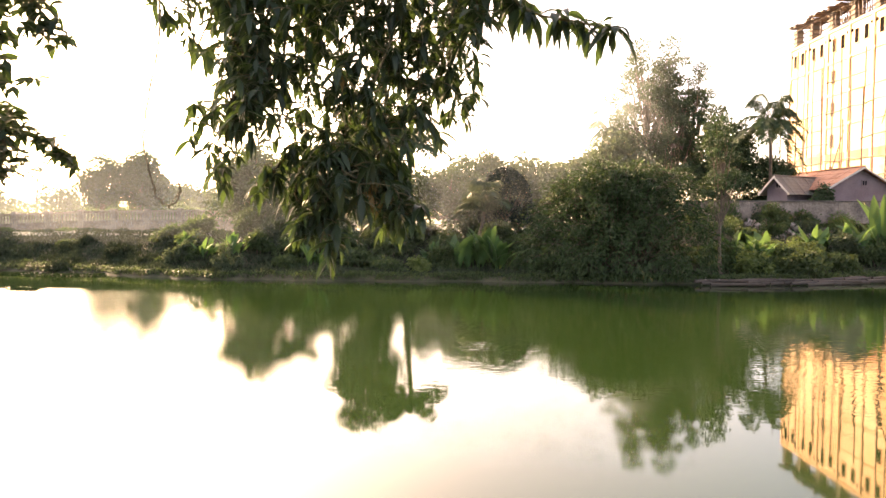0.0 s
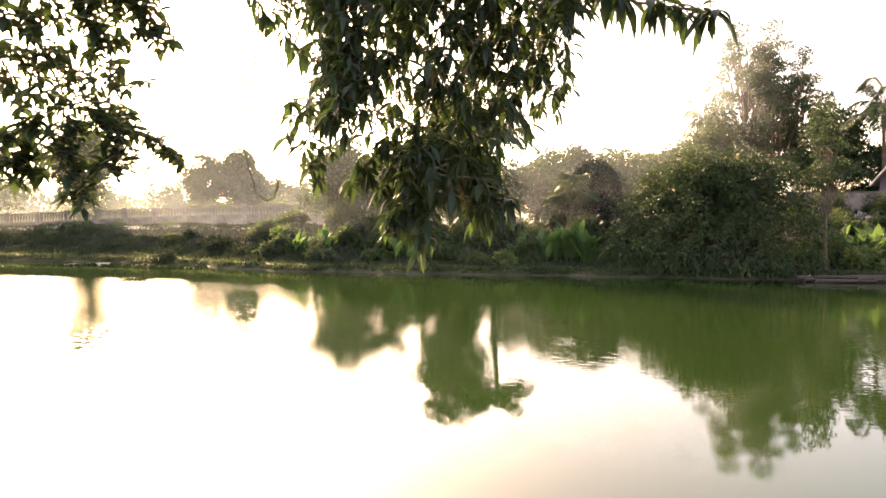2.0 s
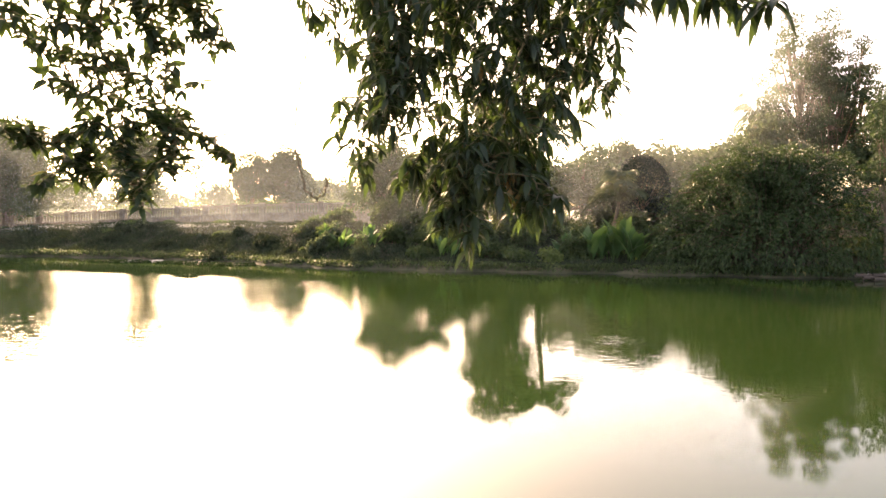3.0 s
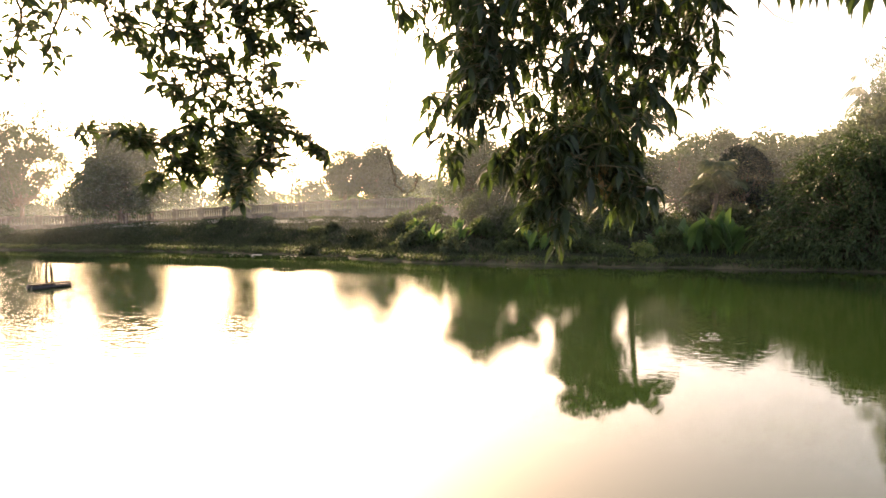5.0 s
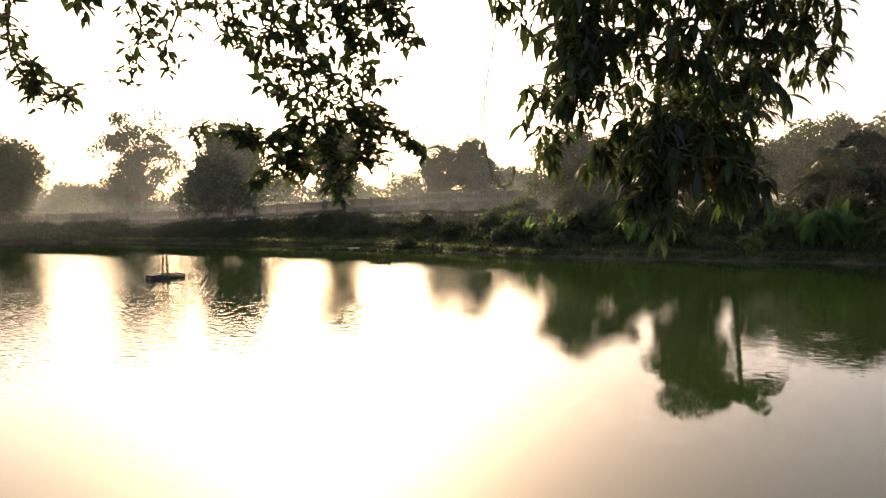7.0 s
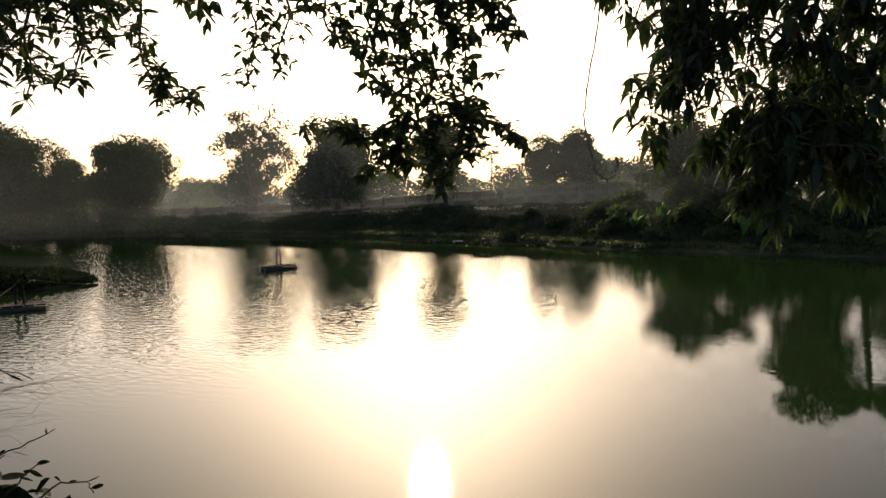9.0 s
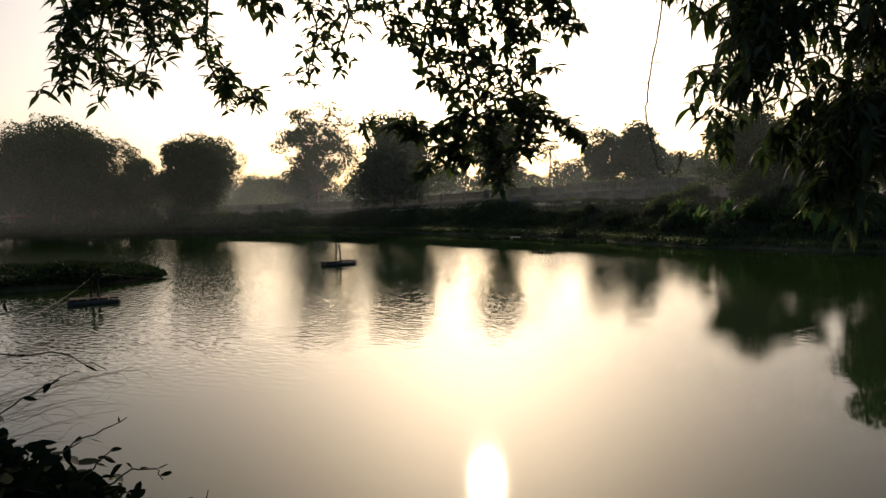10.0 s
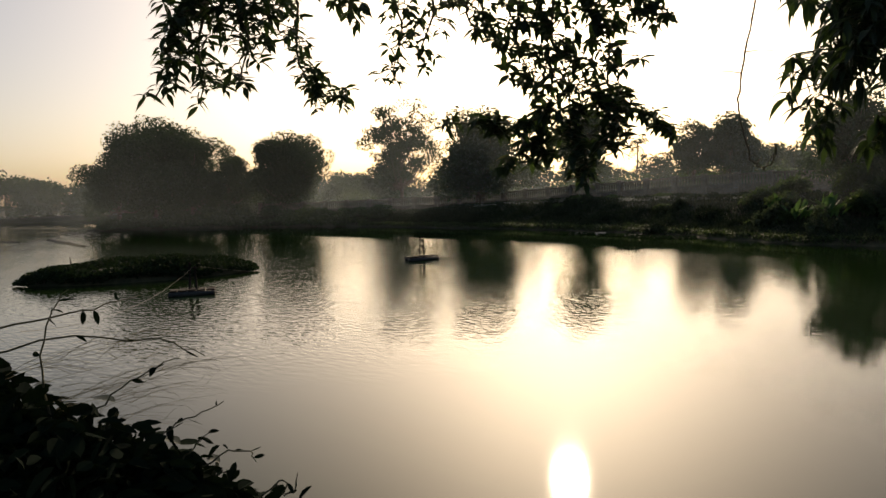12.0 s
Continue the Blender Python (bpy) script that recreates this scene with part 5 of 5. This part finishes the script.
mango_tree()
def hanging_vine():
    """A bare liana that hangs from the boughs and ends in an upturned hook with a few dry tendrils."""
    rng = np.random.default_rng(19)
    root = thing("hanging_vine", (-1.41, 3.53, 5.3), "bare thin vine with a hooked end hanging from above", "vine")
    at = np.array([-1.41, 3.53, 5.3])
    bends = np.array([(-1.41, 3.53, 5.3), (-1.42, 3.53, 4.7), (-1.431, 3.539, 4.34), (-1.488, 3.559, 4.14), (-1.529, 3.572, 3.935), (-1.533, 3.58, 3.84), (-1.507, 3.602, 3.70), (-1.483, 3.615, 3.60),
                      (-1.454, 3.628, 3.565), (-1.415, 3.643, 3.559), (-1.386, 3.653, 3.587), (-1.372, 3.657, 3.635), (-1.38, 3.652, 3.678)]) - at
    fine = np.stack([np.interp(np.linspace(0, 12, 49), np.arange(13), bends[:, i]) for i in range(3)], 1)
    fine = np.concatenate([fine[:1], (fine[:-2] + fine[1:-1] + fine[2:]) / 3, fine[-1:]]) + rng.normal(0, 0.003, fine.shape)
    v, f = tube(fine, 0.0038 + 0.0014 * np.abs(np.sin(np.arange(49) * 1.9)), 6)
    link_mesh("stem", v, f, M_TWIG, root, "", True)
    for k, way, ln in ((30, (0.02, 0.0, 0.02), 0.04), (33, (-0.02, 0.0, 0.015), 0.03), (44, (-0.03, -0.01, -0.05), 0.1), (40, (0.0, 0.0, 0.06), 0.05), (46, (-0.03, 0.0, 0.02), 0.05), (12, (0.06, 0.02, -0.004), 0.13), (14, (-0.05, -0.02, 0.008), 0.12)):
        d = np.array(unit(np.array(way)))
        v, f = tube([fine[k], fine[k] + d * ln * 0.5 + [0, 0, 0.006], fine[k] + d * ln], [0.003, 0.0022, 0.0012], 5)
        link_mesh("tendril", v, f, M_TWIG, root, "", True)
    for k in (31, 34, 45, 47):
        leaves("dry_leaf", fine[k:k + 1], ball(rng, 1) + [0, 0, -0.8], np.array([0.03]), 0.012, M_TWIG, root, rng, "withered small leaf", 0.3, True)


hanging_vine()


# ---- shrubs on the near bank ----
def near_shrub():
    rng = np.random.default_rng(41)
    g = ground_at(-2.75, 0.6)
    root = thing("near_shrub", (-2.75, 0.6, g), "dark leafy shrub with long bare shoots on the near bank", "bush")
    n = 6500
    u, w = rng.uniform(-0.9, 1.0, n), rng.uniform(-1, 1, n)
    # a slope of foliage that falls away from the bank towards the water
    x, y = 0.05 + w * 0.42 + 0.15 * u, -0.1 + 0.95 * u
    top = 2.95 - 0.44 * u - 0.15 * u * u - 0.05 * np.sin(9 * u + 3 * w) - 0.16 * w * w - 0.14 * smooth(u / 0.5)
    x, y = x * np.sqrt(np.clip(1.0 - 0.5 * u * u, 0.1, 1)), y + 0.08 * np.sin(5 * w)
    low = np.maximum(top - g - 0.75, 0.0)
    p = np.stack([x, y, low + (top - g - low) * rng.uniform(0.0, 1.0, n) ** 0.5], 1)
    leaves("foliage", p, ball(rng, n) * [1, 1, 0.6] + [0.1, 0.3, 0.1], rng.uniform(0.06, 0.135, n), rng.uniform(0.026, 0.055, n), M_BACKLIT, root, rng, "", 0.35, True)
    runs = []
    for k in range(30):
        a = np.array([rng.uniform(-0.3, 0.4), rng.uniform(-0.8, 0.7), 0.0])
        t = 2.7 - 0.46 * (a[1] + 0.1) - g - 0.08
        runs.append(([tuple(a - [0, 0, 0.05]), tuple(a + [0.03, 0.06, t * 0.5]), tuple(a + [rng.uniform(-0.1, 0.1), 0.1, t])], [0.012, 0.009, 0.004]))
    tubes("stem", runs, M_TWIG, root)
    # long shoots and dry grass heads that stand clear of the leaves
    for pts in ([(-2.60, 0.62, 2.75), (-2.61, 0.60, 3.00), (-2.60, 0.64, 3.15), (-2.58, 0.70, 3.22)],
                [(-2.68, 0.30, 3.02), (-2.60, 0.68, 3.06), (-2.52, 0.98, 3.00), (-2.46, 1.10, 2.93)],
                [(-2.66, 0.45, 3.10), (-2.60, 0.72, 3.13), (-2.54, 0.92, 3.17)],
                [(-2.55, 0.88, 2.60), (-2.50, 1.02, 2.70), (-2.44, 1.16, 2.745)],
                [(-2.52, 0.98, 2.52), (-2.48, 1.06, 2.60), (-2.45, 1.10, 2.65)],
                [(-2.60, 0.70, 2.74), (-2.56, 0.86, 2.86), (-2.50, 1.00, 2.93)],
                [(-2.50, 1.05, 2.50), (-2.45, 1.16, 2.55), (-2.40, 1.24, 2.54), (-2.39, 1.25, 2.51)],
                [(-2.40, 1.27, 2.36), (-2.36, 1.33, 2.41), (-2.35, 1.36, 2.38), (-2.36, 1.33, 2.34), (-2.33, 1.37, 2.36), (-2.33, 1.39, 2.42)]):
        q = np.array(pts) - [-2.75, 0.6, g]
        fine = np.stack([np.interp(np.linspace(0, len(q) - 1, 12), np.arange(len(q)), q[:, i]) for i in range(3)], 1)
        fine += rng.normal(0, 0.004, fine.shape)
        v, f = tube(fine, np.linspace(0.0042, 0.0018, 12), 5)
        link_mesh("shoot", v, f, M_TWIG, root, "", True)
        for k in rng.integers(4, 11, 4):
            leaves("shoot_leaf", fine[k:k + 1], ball(rng, 1) + [0, 0.4, 0.2], rng.uniform(0.03, 0.06, 1), 0.02, M_BACKLIT, root, rng, "", 0.2, True)
    # wispy seed heads
    hairs = []
    for k in range(46):
        p0 = np.array([rng.uniform(-0.10, 0.12), rng.uniform(-0.1, 0.35), 2.70 - g + rng.uniform(-0.05, 0.30)])
        d = np.array([rng.uniform(-0.02, 0.12), rng.uniform(0.16, 0.58), rng.uniform(-0.12, 0.10)])
        line = [p0 + d * t + [0, 0, 0.10 * t * (1 - t)] for t in (0, 0.25, 0.5, 0.75, 1.0)]
        hairs.append((line, [0.0011, 0.0010, 0.0009, 0.0007, 0.0005]))
        for j in range(5):
            q = line[1 + j % 4]
            e = np.array([rng.uniform(-0.04, 0.06), rng.uniform(0.03, 0.14), rng.uniform(-0.08, 0.06)])
            hairs.append(([q, q + e * 0.5 + [0, 0, 0.008], q + e], [0.0006, 0.0005, 0.0004]))
    tagged(tubes("dry_grass", hairs, M_TWIG, root, "thin dry grass stalks", 3), kind="stuff")
    # two large leaves at the tips
    for at, ln, rz in (((0.17, 0.22, 2.80 - g), 0.12, -60), ((0.22, 0.42, 2.60 - g), 0.12, -75), ((0.12, 0.05, 2.90 - g), 0.09, 20), ((0.26, 0.55, 2.50 - g), 0.11, -80)):
        me = mango_leaf_mesh("large_leaf", 25)[0]
        piece("large_leaf", me, pose(*at, 80, 0, rz + 180) @ Matrix.Diagonal((ln * 1.5, ln, ln, 1)), root)
    return root


near_shrub()


# ---- haze painted as upright sheets over the far bank ----
def haze_sheet(shift, x0, x1, tall, wave, mat=M_HAZE, line=(FAR_X, FAR_Y)):
    """An upright wavy sheet of painted haze that runs along a line of the plan, moved back by shift."""
    xs = np.linspace(x0, x1, 40)
    verts, faces = [], []
    for x in xs:
        y = np.interp(x, *line) + shift + wave * math.sin(x * 0.08 + shift)
        verts += [(x, y, 0.4), (x, y, 0.4 + tall)]
    for i in range(39):
        faces.append((2 * i, 2 * i + 2, 2 * i + 3, 2 * i + 1))
    ob = link_mesh("mist", verts, faces, mat)
    uv = ob.data.uv_layers.new(name="UVMap")
    for loop in ob.data.loops:
        k = loop.vertex_index
        uv.data[loop.index].uv = ((k // 2) / 39, k % 2)
    tagged(ob, "thin translucent sheet painting haze over the far bank", "mist", kind="stuff")


def far_haze_sheet():
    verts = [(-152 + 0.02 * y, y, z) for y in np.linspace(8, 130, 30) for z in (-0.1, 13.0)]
    ob = link_mesh("mist", verts, [(2 * i, 2 * i + 2, 2 * i + 3, 2 * i + 1) for i in range(29)], M_FAR_HAZE)
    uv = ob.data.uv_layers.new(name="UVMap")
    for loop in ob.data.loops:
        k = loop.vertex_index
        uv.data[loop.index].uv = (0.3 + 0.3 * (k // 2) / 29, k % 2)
    tagged(ob, "pale translucent haze sheet before the far wooded shore", "mist", kind="stuff")


far_haze_sheet()
haze_sheet(0.0, -118, -32, 13.0, 0.4, M_POINT_HAZE, ((-122, -66, -30), (-12, 24, 37)))
haze_sheet(4.0, -36, 15, 11.0, 0.5, M_THIN_HAZE)
haze_sheet(4.6, -66, -36, 15.0, 0.5, M_NEAR_HAZE)
haze_sheet(7.6, -16, 15, 12.0, 0.4)
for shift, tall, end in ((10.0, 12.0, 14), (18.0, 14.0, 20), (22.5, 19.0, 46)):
    haze_sheet(shift, -94, end, tall, 1.0)
haze_sheet(24.5, 4, 37, 26.0, 0.4, M_HIGH_HAZE)
